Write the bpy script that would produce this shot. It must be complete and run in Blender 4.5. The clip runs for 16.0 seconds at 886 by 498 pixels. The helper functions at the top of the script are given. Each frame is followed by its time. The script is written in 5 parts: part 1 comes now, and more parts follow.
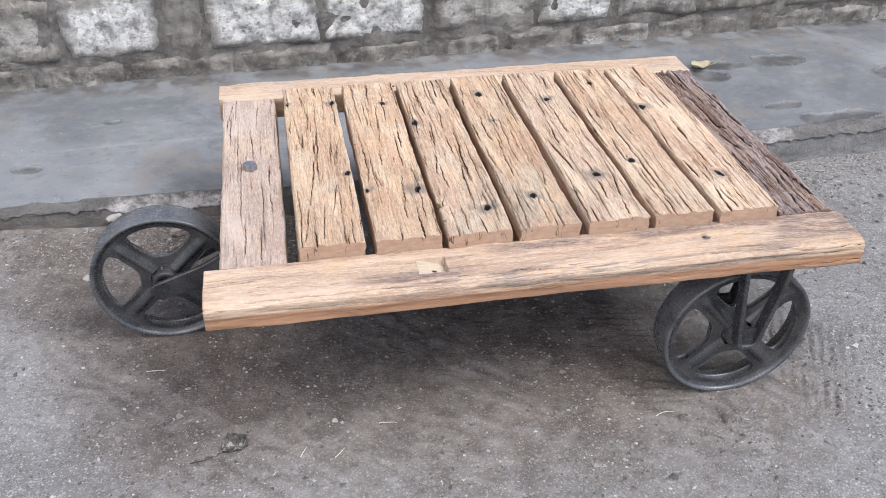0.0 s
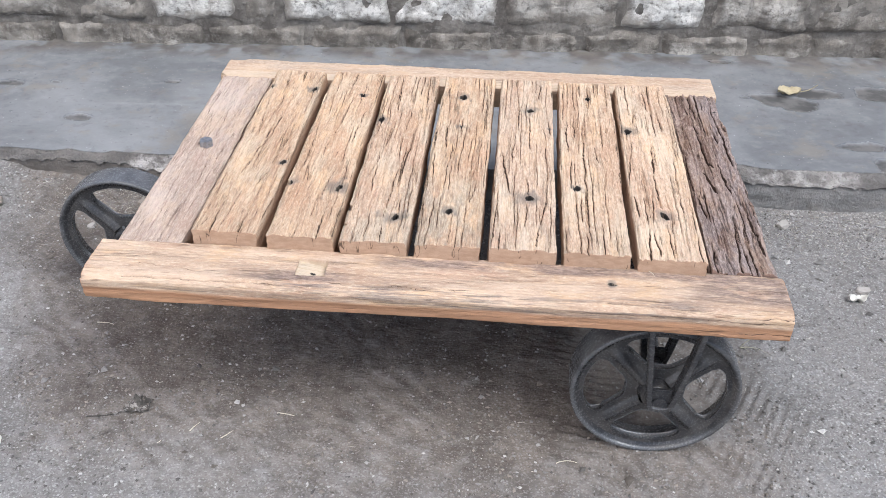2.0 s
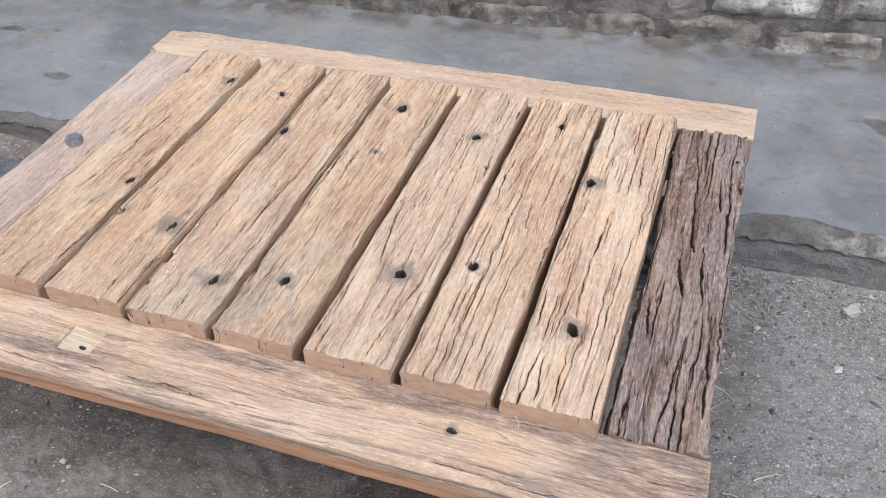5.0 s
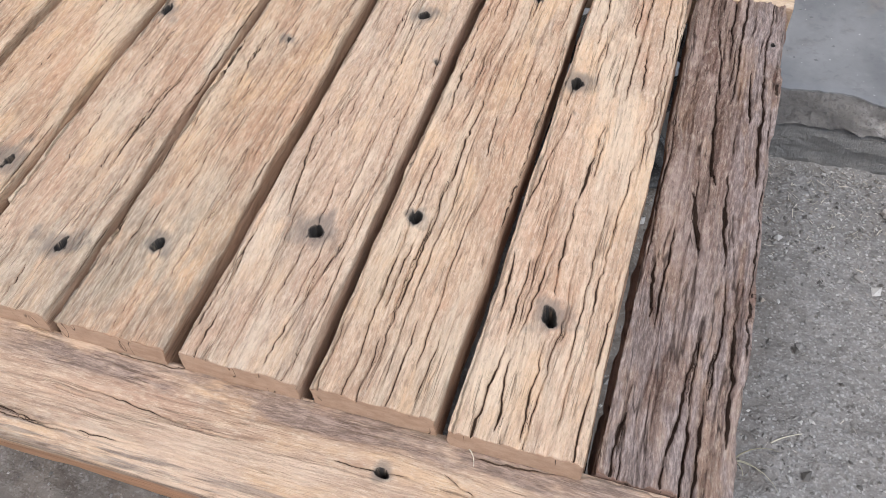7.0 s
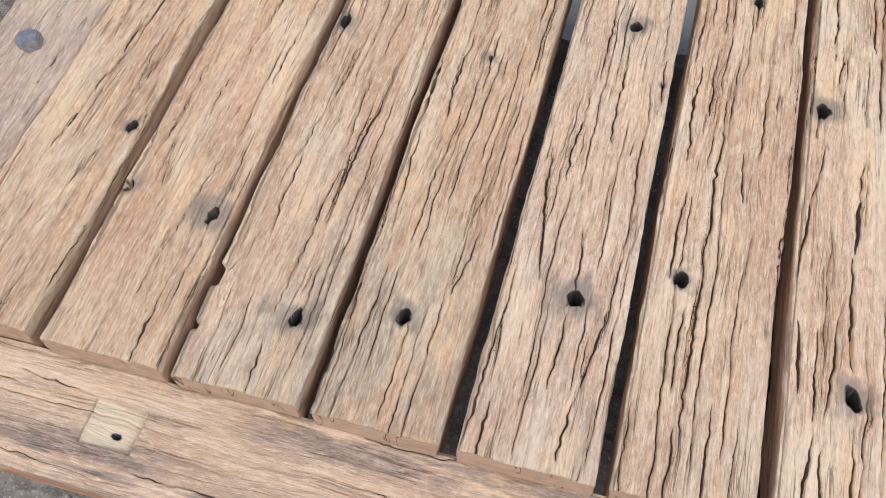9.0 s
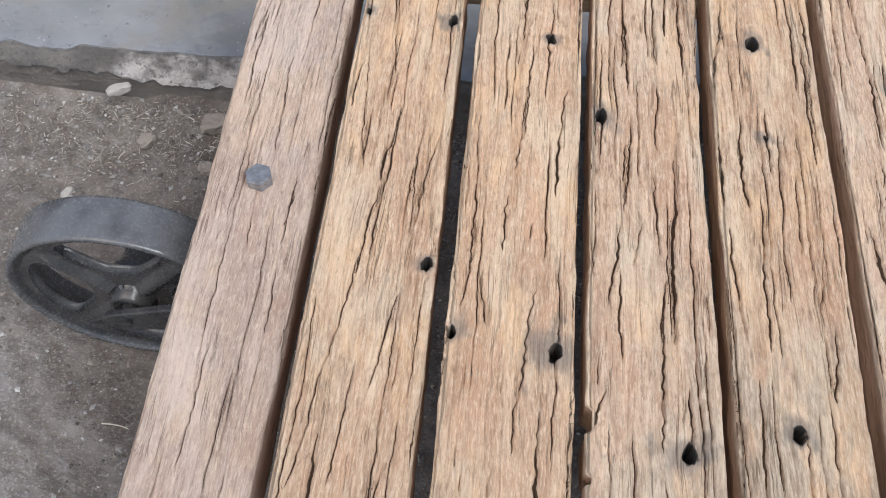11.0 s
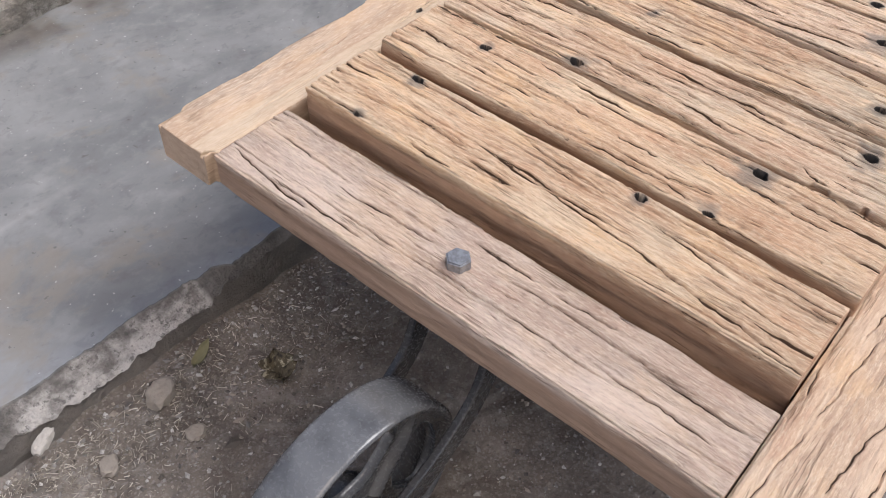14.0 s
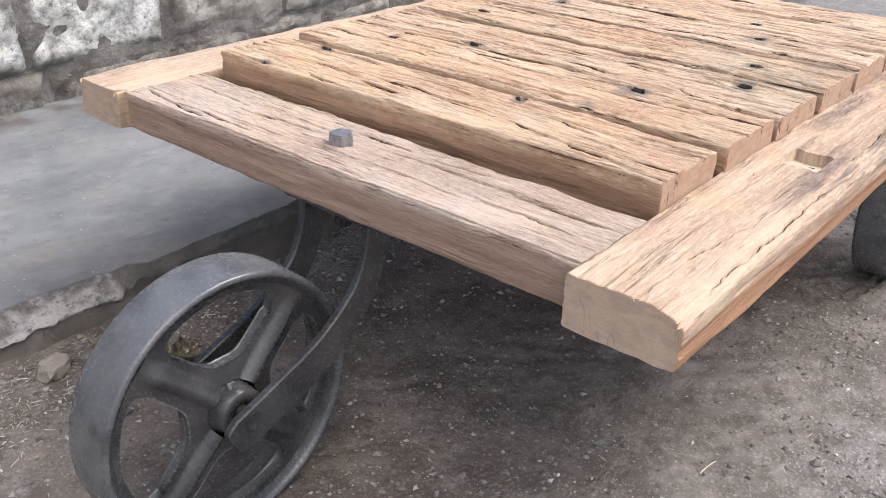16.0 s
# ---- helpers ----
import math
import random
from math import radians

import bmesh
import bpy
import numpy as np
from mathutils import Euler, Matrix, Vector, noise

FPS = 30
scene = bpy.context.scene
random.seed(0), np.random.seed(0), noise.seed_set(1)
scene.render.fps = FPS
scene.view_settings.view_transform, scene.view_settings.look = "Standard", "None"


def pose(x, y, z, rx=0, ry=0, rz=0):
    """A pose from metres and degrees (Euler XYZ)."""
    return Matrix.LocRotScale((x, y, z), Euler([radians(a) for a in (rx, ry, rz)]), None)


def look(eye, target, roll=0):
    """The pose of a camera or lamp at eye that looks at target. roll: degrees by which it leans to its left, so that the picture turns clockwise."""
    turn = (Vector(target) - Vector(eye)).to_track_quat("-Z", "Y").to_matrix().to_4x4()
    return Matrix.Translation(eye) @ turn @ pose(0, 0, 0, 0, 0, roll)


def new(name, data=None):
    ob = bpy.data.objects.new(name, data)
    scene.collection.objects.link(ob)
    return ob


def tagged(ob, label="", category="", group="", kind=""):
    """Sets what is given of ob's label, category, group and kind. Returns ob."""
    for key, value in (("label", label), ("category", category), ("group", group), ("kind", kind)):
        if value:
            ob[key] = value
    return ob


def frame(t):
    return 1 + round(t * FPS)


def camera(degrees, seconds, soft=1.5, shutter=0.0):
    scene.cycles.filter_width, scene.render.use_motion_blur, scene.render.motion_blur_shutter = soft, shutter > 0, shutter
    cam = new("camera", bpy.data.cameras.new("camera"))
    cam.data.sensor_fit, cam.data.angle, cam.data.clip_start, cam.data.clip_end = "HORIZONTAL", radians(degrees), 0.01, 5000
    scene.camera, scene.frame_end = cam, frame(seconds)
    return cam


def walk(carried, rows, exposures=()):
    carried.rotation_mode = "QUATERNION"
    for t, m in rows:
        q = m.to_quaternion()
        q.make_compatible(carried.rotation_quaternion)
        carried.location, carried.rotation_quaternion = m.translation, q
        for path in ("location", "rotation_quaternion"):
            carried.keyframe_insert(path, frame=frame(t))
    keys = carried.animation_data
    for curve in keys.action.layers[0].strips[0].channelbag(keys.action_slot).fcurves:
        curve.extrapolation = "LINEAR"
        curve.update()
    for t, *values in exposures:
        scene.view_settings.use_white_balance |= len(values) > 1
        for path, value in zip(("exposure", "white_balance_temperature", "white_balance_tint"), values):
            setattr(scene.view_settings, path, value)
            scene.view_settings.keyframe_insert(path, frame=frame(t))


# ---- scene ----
cam = camera(52.7, 16.0, soft=0.85)
PATH = [
    (0, (0.156, -1.336, 1.319), (0.476, 0.278, 0.183), 0.9),
    (0.5, (0.317, -1.354, 1.341), (0.483, 0.282, 0.203), -0.0),
    (1, (0.445, -1.377, 1.369), (0.474, 0.27, 0.235), -0.3),
    (1.5, (0.579, -1.325, 1.347), (0.555, 0.307, 0.191), 0.2),
    (2, (0.72, -1.285, 1.345), (0.588, 0.323, 0.163), 0.5),
    (2.5, (0.834, -1.24, 1.355), (0.537, 0.336, 0.16), -0.8),
    (3, (1.058, -1.238, 1.335), (0.564, 0.29, 0.145), -1.5),
    (3.5, (1.204, -1.186, 1.321), (0.58, 0.298, 0.134), -3.1),
    (4, (1.232, -1.018, 1.285), (0.612, 0.466, 0.096), -3.7),
    (4.2, (1.215, -0.945, 1.278), (0.609, 0.534, 0.075), -3.4),
    (6.3, (1.104, -0.42, 1.146), (0.662, 0.865, -0.322), -2.7),
    (6.5, (1.1, -0.393, 1.131), (0.666, 0.859, -0.367), -2.7),
    (7, (1.083, -0.344, 1.117), (0.663, 0.811, -0.461), -3.4),
    (7.5, (1.061, -0.32, 1.126), (0.648, 0.741, -0.518), -4.2),
    (8, (0.997, -0.291, 1.14), (0.609, 0.734, -0.534), -4.1),
    (8.5, (0.88, -0.266, 1.148), (0.525, 0.737, -0.545), -3.8),
    (9, (0.774, -0.252, 1.154), (0.446, 0.739, -0.552), -3.2),
    (9.5, (0.696, -0.234, 1.154), (0.381, 0.753, -0.557), -2.8),
    (10, (0.613, -0.237, 1.154), (0.315, 0.762, -0.553), -1.6),
    (10.2, (0.565, -0.226, 1.158), (0.287, 0.767, -0.555), -1.2),
    (12.3, (-0.027, -0.153, 1.204), (0.256, 0.879, -0.487), -2.1),
    (12.5, (-0.071, -0.12, 1.199), (0.279, 0.919, -0.474), -1.8),
    (13, (-0.176, -0.026, 1.177), (0.399, 0.961, -0.465), 1.1),
    (13.5, (-0.287, -0.006, 1.169), (0.516, 0.869, -0.441), 2.2),
    (14, (-0.447, -0.049, 1.115), (0.617, 0.801, -0.35), 2.5),
    (14.5, (-0.488, -0.157, 0.904), (0.768, 0.812, -0.313), 2.1),
    (15, (-0.529, -0.246, 0.809), (0.831, 0.811, -0.209), 1.3),
    (15.5, (-0.563, -0.309, 0.781), (0.814, 0.792, -0.164), 1.2),
    (16, (-0.577, -0.351, 0.746), (0.788, 0.787, -0.172), 1.5),
]
walk(cam, [(t, look(eye, target, roll)) for t, eye, target, roll in PATH],
     exposures=[(0, 0.81, 6080, 9), (3.5, 0.82, 6130, 8), (4.2, 0.74, 6130, 8), (6.5, 0.52, 6200, 9), (7, 0.53, 6300, 9), (8.5, 0.53, 6300, 8), (10, 0.47, 6200, 7), (12.5, 0.70, 6200, 9), (13, 0.66, 6360, 10), (13.5, 0.54, 6500, 11), (14, 0.62, 6520, 11), (14.5, 0.68, 6500, 11), (15, 0.84, 6400, 10), (16, 1.0, 6360, 9.5)])

# ---- world, sun and sky ----
world = bpy.data.worlds.new("overcast_sky")
scene.world = world
world.use_nodes = True
wn = world.node_tree.nodes
sky = wn.new("ShaderNodeTexSky")
sky.sky_type = "NISHITA"
sky.sun_disc = False
sky.sun_elevation = radians(58)
sky.sun_rotation = radians(215)
sky.dust_density = 4.0
world.node_tree.links.new(sky.outputs[0], wn["Background"].inputs[0])
wn["Background"].inputs[1].default_value = 0.105

sun = new("sun", bpy.data.lights.new("sun", "SUN"))
sun.data.energy = 2.0
sun.data.angle = radians(32)
sun.data.color = (1.0, 0.98, 0.965)
sun.matrix_world = look((1.4, -0.85, 2.1), (0, 0, 0))


# ---- numeric noise for carved surfaces ----
def lattice(ix, iy, seed):
    h = np.sin(ix * 127.1 + iy * 311.7 + seed * 74.7) * 43758.5453
    return h - np.floor(h)


def vnoise(x, y, seed=0.0):
    """Smooth value noise, 0 to 1."""
    x, y = np.broadcast_arrays(np.asarray(x, float), np.asarray(y, float))
    ix, iy = np.floor(x), np.floor(y)
    fx, fy = x - ix, y - iy
    fx, fy = fx * fx * (3 - 2 * fx), fy * fy * (3 - 2 * fy)
    a, b = lattice(ix, iy, seed), lattice(ix + 1, iy, seed)
    c, d = lattice(ix, iy + 1, seed), lattice(ix + 1, iy + 1, seed)
    return (a + (b - a) * fx) * (1 - fy) + (c + (d - c) * fx) * fy


def fbm(x, y, seed=0.0, octaves=3):
    total, amp, norm = 0.0, 1.0, 0.0
    for o in range(octaves):
        total = total + amp * vnoise(np.asarray(x) * 2**o, np.asarray(y) * 2**o, seed + 13.7 * o)
        norm, amp = norm + amp, amp * 0.5
    return total / norm


def smooth(a, b, x):
    t = np.clip((x - a) / (b - a), 0, 1)
    return t * t * (3 - 2 * t)


# ---- materials ----
def mat_new(name):
    m = bpy.data.materials.new(name)
    m.use_nodes = True
    return m, m.node_tree.nodes, m.node_tree.links, m.node_tree.nodes["Principled BSDF"]


class Graph:
    """Short hand for building node trees."""

    def __init__(self, name):
        self.m, self.n, self.l, self.bsdf = mat_new(name)

    def node(self, kind, **inputs):
        nd = self.n.new(kind)
        for key, value in inputs.items():
            sock = nd.inputs[key.replace("_", " ")]
            self.set(sock, value)
        return nd

    def set(self, sock, value):
        if isinstance(value, bpy.types.NodeSocket):
            self.l.new(value, sock)
        else:
            sock.default_value = value

    def coords(self, scale, which="Object"):
        tc = self.n.new("ShaderNodeTexCoord")
        mp = self.n.new("ShaderNodeMapping")
        self.l.new(tc.outputs[which], mp.inputs["Vector"])
        mp.inputs["Scale"].default_value = scale
        return mp.outputs[0]

    def noise(self, vec, scale=1.0, detail=4.0, rough=0.55, w=None, dist=0.0):
        nd = self.n.new("ShaderNodeTexNoise")
        self.l.new(vec, nd.inputs["Vector"])
        if w is not None:
            nd.noise_dimensions = "4D"
            self.set(nd.inputs["W"], w)
        nd.inputs["Scale"].default_value = scale
        nd.inputs["Detail"].default_value = detail
        nd.inputs["Roughness"].default_value = rough
        nd.inputs["Distortion"].default_value = dist
        return nd.outputs["Fac"]

    def ramp(self, fac, stops):
        nd = self.n.new("ShaderNodeValToRGB")
        self.set(nd.inputs[0], fac)
        el = nd.color_ramp.elements
        while len(el) < len(stops):
            el.new(0.5)
        for e, (p, c) in zip(el, stops):
            e.position = p
            e.color = (*c, 1) if not isinstance(c, (int, float)) else (c, c, c, 1)
        return nd.outputs[0]

    def math(self, op, a, b=0.0, c=None):
        nd = self.n.new("ShaderNodeMath")
        nd.operation = op
        self.set(nd.inputs[0], a)
        self.set(nd.inputs[1], b)
        if c is not None:
            self.set(nd.inputs[2], c)
        return nd.outputs[0]

    def step(self, x, a, b):
        nd = self.n.new("ShaderNodeMapRange")
        nd.interpolation_type = "SMOOTHSTEP"
        self.set(nd.inputs["Value"], x)
        nd.inputs["From Min"].default_value, nd.inputs["From Max"].default_value = a, b
        return nd.outputs[0]

    def mix(self, fac, a, b, mode="MIX"):
        nd = self.n.new("ShaderNodeMix")
        nd.data_type, nd.blend_type = "RGBA", mode
        self.set(nd.inputs[0], fac)
        for i, v in ((6, a), (7, b)):
            self.set(nd.inputs[i], (*v, 1) if isinstance(v, tuple) and len(v) == 3 else v)
        return nd.outputs[2]

    def attr(self, name):
        nd = self.n.new("ShaderNodeAttribute")
        nd.attribute_name = name
        return nd.outputs["Fac"]

    def rand(self):
        return self.n.new("ShaderNodeObjectInfo").outputs["Random"]

    def bump(self, height, strength, distance, normal=None):
        nd = self.n.new("ShaderNodeBump")
        self.set(nd.inputs["Height"], height)
        nd.inputs["Strength"].default_value = strength
        nd.inputs["Distance"].default_value = distance
        if normal is not None:
            self.l.new(normal, nd.inputs["Normal"])
        return nd.outputs[0]

    def done(self, color, rough, normal=None, metal=0.0, spec=0.5):
        self.set(self.bsdf.inputs["Base Color"], color)
        self.set(self.bsdf.inputs["Roughness"], rough)
        self.set(self.bsdf.inputs["Metallic"], metal)
        self.bsdf.inputs["Specular IOR Level"].default_value = spec
        if normal is not None:
            self.l.new(normal, self.bsdf.inputs["Normal"])
        return self.m


def wood(name, light, mid, dark, gray, gray_amount=0.4, streak=1.0, hair=1.0, relief=1.0, sawn=(0.47, 0.295, 0.185), sawn_amount=0.82):
    """Old sawn timber: the grain follows the flow that is stored on the mesh, and local y."""
    g = Graph(name)
    rnd = g.rand()
    tc = g.n.new("ShaderNodeTexCoord")
    sep = g.n.new("ShaderNodeSeparateXYZ")
    g.l.new(tc.outputs["Object"], sep.inputs[0])
    comb = g.n.new("ShaderNodeCombineXYZ")
    g.l.new(g.attr("flow"), comb.inputs[0])
    g.l.new(sep.outputs[1], comb.inputs[1])
    g.l.new(g.math("MULTIPLY", rnd, 5.0), comb.inputs[2])

    def vec(sx, sy):
        mp = g.n.new("ShaderNodeMapping")
        g.l.new(comb.outputs[0], mp.inputs["Vector"])
        mp.inputs["Scale"].default_value = (sx, sy, 7.0)
        return mp.outputs[0]

    fine = g.noise(vec(620, 48), detail=5, rough=0.72)
    pores = g.noise(vec(1000, 230), detail=4, rough=0.75)
    band = g.noise(vec(110, 2.8), detail=5, rough=0.62)
    wide = g.noise(vec(34, 2.2), detail=3, rough=0.55)
    cloud = g.noise(vec(17, 6), detail=4, rough=0.6)
    mottle = g.noise(vec(90, 45), detail=4, rough=0.6)
    col = g.mix(g.step(band, 0.32, 0.68), mid, light)
    col = g.mix(g.math("MULTIPLY", g.step(wide, 0.50, 0.30), 0.5), col, mid)
    col = g.mix(g.math("MULTIPLY", g.step(fine, 0.52, 0.30), 0.42 * streak), col, dark)
    col = g.mix(g.math("MULTIPLY", g.step(pores, 0.46, 0.28), 0.38 * streak), col, dark)
    col = g.mix(g.math("MULTIPLY", g.step(fine, 0.55, 0.75), 0.45), col, g.mix(0.5, light, (0.75, 0.66, 0.52)))
    col = g.mix(g.math("MULTIPLY", g.step(cloud, 0.46, 0.70), gray_amount), col, gray)
    col = g.mix(g.math("MULTIPLY", g.step(mottle, 0.54, 0.74), 0.3), col, light)
    col = g.mix(g.math("MULTIPLY", g.step(mottle, 0.46, 0.28), 0.3), col, mid)
    fleck = g.noise(vec(300, 75), detail=3, rough=0.6)
    col = g.mix(g.math("MULTIPLY", g.step(fleck, 0.56, 0.68), 0.55 * streak), col, dark)
    col = g.mix(g.math("MULTIPLY", g.step(fleck, 0.40, 0.30), 0.32), col, g.mix(0.6, light, (0.80, 0.72, 0.60)))
    # broad drifts of tone: honey, rosy and bleached
    tone = g.noise(vec(19, 7.5), detail=4, rough=0.6)
    bleach = g.noise(vec(27, 6.0), detail=4, rough=0.62)
    honey = tuple(a * b for a, b in zip(light, (1.08, 1.02, 0.90)))
    rosy = tuple(a * b for a, b in zip(mid, (1.10, 0.99, 0.98)))
    col = g.mix(g.math("MULTIPLY", g.step(tone, 0.50, 0.64), 0.65), col, honey)
    col = g.mix(g.math("MULTIPLY", g.step(tone, 0.48, 0.34), 0.42), col, rosy)
    col = g.mix(g.math("MULTIPLY", g.step(bleach, 0.50, 0.64), 0.72), col, tuple(min(0.72, c * k) for c, k in zip(light, (1.08, 1.11, 1.15))))
    col = g.mix(g.math("MULTIPLY", g.step(bleach, 0.46, 0.34), 0.42), col, tuple(c * k for c, k in zip(mid, (0.86, 0.78, 0.72))))
    fray = g.noise(vec(480, 95), detail=5, rough=0.75)
    col = g.mix(g.math("MULTIPLY", g.step(fray, 0.53, 0.70), 0.42), col, g.mix(0.5, light, (0.86, 0.77, 0.62)))
    col = g.mix(g.math("MULTIPLY", g.step(fray, 0.44, 0.33), 0.50 * streak), col, dark)
    blotch = g.noise(vec(140, 60), detail=5, rough=0.7)
    col = g.mix(g.math("MULTIPLY", g.step(blotch, 0.53, 0.66), 0.40), col, g.mix(0.5, light, (0.80, 0.71, 0.57)))
    col = g.mix(g.math("MULTIPLY", g.step(blotch, 0.46, 0.35), 0.42 * streak), col, g.mix(0.45, mid, dark))
    # short raised fibres, pale on their backs and brown between
    lint = g.noise(vec(430, 70), detail=4, rough=0.70)
    col = g.mix(g.math("MULTIPLY", g.step(lint, 0.52, 0.66), 0.50), col, g.mix(0.5, light, (0.88, 0.76, 0.58)))
    col = g.mix(g.math("MULTIPLY", g.step(lint, 0.46, 0.34), 0.32 * streak), col, g.mix(0.30, mid, dark))
    old = g.math("MULTIPLY", g.attr("old"), g.step(g.noise(vec(48, 12), detail=4, rough=0.65), 0.34, 0.56))
    col = g.mix(g.math("MULTIPLY", old, 0.85), col, g.mix(g.step(lint, 0.40, 0.62), tuple(c * 0.62 for c in gray), tuple(min(0.6, c * 1.25) for c in gray)))
    side = g.attr("side")
    saw = g.mix(g.step(band, 0.30, 0.70), tuple(c * 0.84 for c in sawn), tuple(c * 1.12 for c in sawn))
    saw = g.mix(g.math("MULTIPLY", g.step(fine, 0.50, 0.34), 0.34), saw, tuple(c * 0.45 for c in sawn))
    saw = g.mix(g.math("MULTIPLY", g.step(wide, 0.48, 0.36), 0.45), saw, tuple(c * k for c, k in zip(sawn, (0.62, 0.52, 0.48))))
    col = g.mix(g.math("MULTIPLY", side, sawn_amount), col, saw)
    grime = g.math("MULTIPLY", g.attr("grime"), g.step(g.noise(vec(150, 7), detail=5, rough=0.68), 0.45, 0.60))
    col = g.mix(g.math("MULTIPLY", grime, 0.8), col, g.mix(g.step(fine, 0.35, 0.6), (0.10, 0.075, 0.065), (0.27, 0.225, 0.20)))
    hue = g.n.new("ShaderNodeHueSaturation")
    g.set(hue.inputs["Color"], col)
    g.set(hue.inputs["Value"], g.attr("tone"))
    g.set(hue.inputs["Saturation"], g.math("ADD", g.math("MULTIPLY", g.math("FRACT", g.math("MULTIPLY", rnd, 7.3)), 0.16), 0.92))
    col = hue.outputs[0]
    # hair cracks
    line = g.noise(vec(150, 4.2), detail=3, rough=0.55)
    off = g.math("ABSOLUTE", g.math("SUBTRACT", line, 0.5))
    keep = g.step(g.noise(vec(60, 11), detail=2), 0.50, 0.62)
    thin = g.math("MULTIPLY", g.step(off, 0.020, 0.004), keep)
    thin = g.math("MULTIPLY", thin, 0.6 * hair)
    col = g.mix(thin, col, (0.10, 0.06, 0.035))
    # crack colour, with painted shade inside holes and flake grooves
    crack = g.attr("crack")
    col = g.mix(g.math("MULTIPLY", g.step(crack, 0.05, 0.9), 0.85), col, g.mix(0.35, (0.03, 0.018, 0.012), dark))
    # drying splits, sharp from the distance stored on the mesh
    gap = g.math("SUBTRACT", g.math("ABSOLUTE", g.attr("split")), g.attr("split_half"))
    on = g.math("MULTIPLY", g.step(g.attr("split_on"), 0.72, 0.92), g.step(g.attr("split_half"), 0.00002, 0.00022))
    ragged = g.math("MULTIPLY", g.math("SUBTRACT", g.noise(vec(900, 160), detail=3, rough=0.7), 0.5), 0.0009)
    split = g.math("MULTIPLY", g.step(g.math("ADD", gap, ragged), 0.00030, -0.00006), on)
    # soft shading beside each split, painted as a brown halo
    split_shade = g.math("MULTIPLY", g.step(g.math("ADD", gap, g.math("MULTIPLY", ragged, 2.0)), 0.0017, 0.0001), on)
    col = g.mix(g.math("MULTIPLY", split_shade, 0.55), col, g.mix(0.5, mid, dark))
    col = g.mix(g.math("MULTIPLY", split, 0.92), col, g.mix(0.16, (0.030, 0.017, 0.010), dark))
    pale = g.attr("pale")
    col = g.mix(pale, col, g.mix(g.step(fine, 0.3, 0.6), (0.52, 0.41, 0.29), (0.64, 0.54, 0.41)))
    # gray stain round the bolt holes; the black core paints the shade inside them
    stain_shade = g.attr("stain_shade")
    edge = g.math("MULTIPLY", stain_shade, g.step(g.noise(vec(170, 60), detail=5, rough=0.7), 0.08, 0.48))
    col = g.mix(edge, col, g.mix(g.step(stain_shade, 0.62, 0.95), (0.17, 0.155, 0.14), (0.035, 0.033, 0.032)))
    fibre = g.noise(vec(230, 17), detail=4, rough=0.65)
    h = g.math("ADD", g.math("MULTIPLY", fine, 0.7), g.math("MULTIPLY", thin, -1.0))
    h = g.math("ADD", h, g.math("MULTIPLY", pores, 0.4))
    h = g.math("ADD", h, g.math("MULTIPLY", fibre, 1.3))
    h = g.math("ADD", h, g.math("MULTIPLY", fray, 0.6))
    h = g.math("ADD", h, g.math("MULTIPLY", split, -1.5))
    nrm = g.bump(h, 0.95, 0.0024 * relief)
    return g.done(col, 0.74, nrm, spec=0.16)


def endgrain(name, light, dark, slits):
    g = Graph(name)
    w = g.math("MULTIPLY", g.rand(), 31.0)
    ring = g.noise(g.coords((60, 30, 150)), detail=5, rough=0.6, w=w, dist=0.3)
    cloud = g.noise(g.coords((22, 22, 22)), detail=3, w=w)
    pore = g.noise(g.coords((430, 200, 560)), detail=5, rough=0.75)
    col = g.mix(g.step(ring, 0.30, 0.70), dark, light)
    col = g.mix(g.math("MULTIPLY", g.step(cloud, 0.45, 0.65), 0.35), col, tuple(c * 1.12 for c in light))
    col = g.mix(g.math("MULTIPLY", g.step(pore, 0.48, 0.30), 0.30), col, tuple(c * 0.5 for c in dark))
    # splits that run in from the faces
    slit = g.math("ABSOLUTE", g.math("SUBTRACT", g.noise(g.coords((34, 3, 7)), detail=3, w=w), 0.5))
    slit = g.math("MULTIPLY", g.step(slit, 0.010, 0.003), g.step(g.noise(g.coords((40, 3, 30)), detail=1, w=w), 0.50, 0.56))
    col = g.mix(g.math("MULTIPLY", slit, 0.8 * slits), col, (0.06, 0.038, 0.026))
    h = g.math("SUBTRACT", pore, g.math("MULTIPLY", slit, slits))
    return g.done(col, 0.8, g.bump(h, 0.5, 0.0009), spec=0.25)


# the planks' sawn colour is darkened to hold the shade in their gaps
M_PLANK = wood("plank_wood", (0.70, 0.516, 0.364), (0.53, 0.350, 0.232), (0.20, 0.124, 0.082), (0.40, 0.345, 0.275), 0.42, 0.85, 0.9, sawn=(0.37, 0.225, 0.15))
M_RAIL = wood("rail_wood", (0.59, 0.438, 0.322), (0.46, 0.324, 0.238), (0.20, 0.135, 0.10), (0.28, 0.212, 0.18), 0.15, 0.5, 0.8, 0.7, (0.45, 0.245, 0.145), 0.85)
M_REAR = wood("rear_rail_wood", (0.54, 0.39, 0.275), (0.44, 0.30, 0.20), (0.32, 0.21, 0.14), (0.44, 0.36, 0.29), 0.35, 0.45, 0.6, 0.45, (0.46, 0.32, 0.21))
M_PINK = wood("end_board_wood", (0.63, 0.485, 0.388), (0.45, 0.325, 0.252), (0.17, 0.113, 0.088), (0.46, 0.40, 0.355), 0.4, 0.75, 0.9, 1.2, (0.40, 0.255, 0.175))
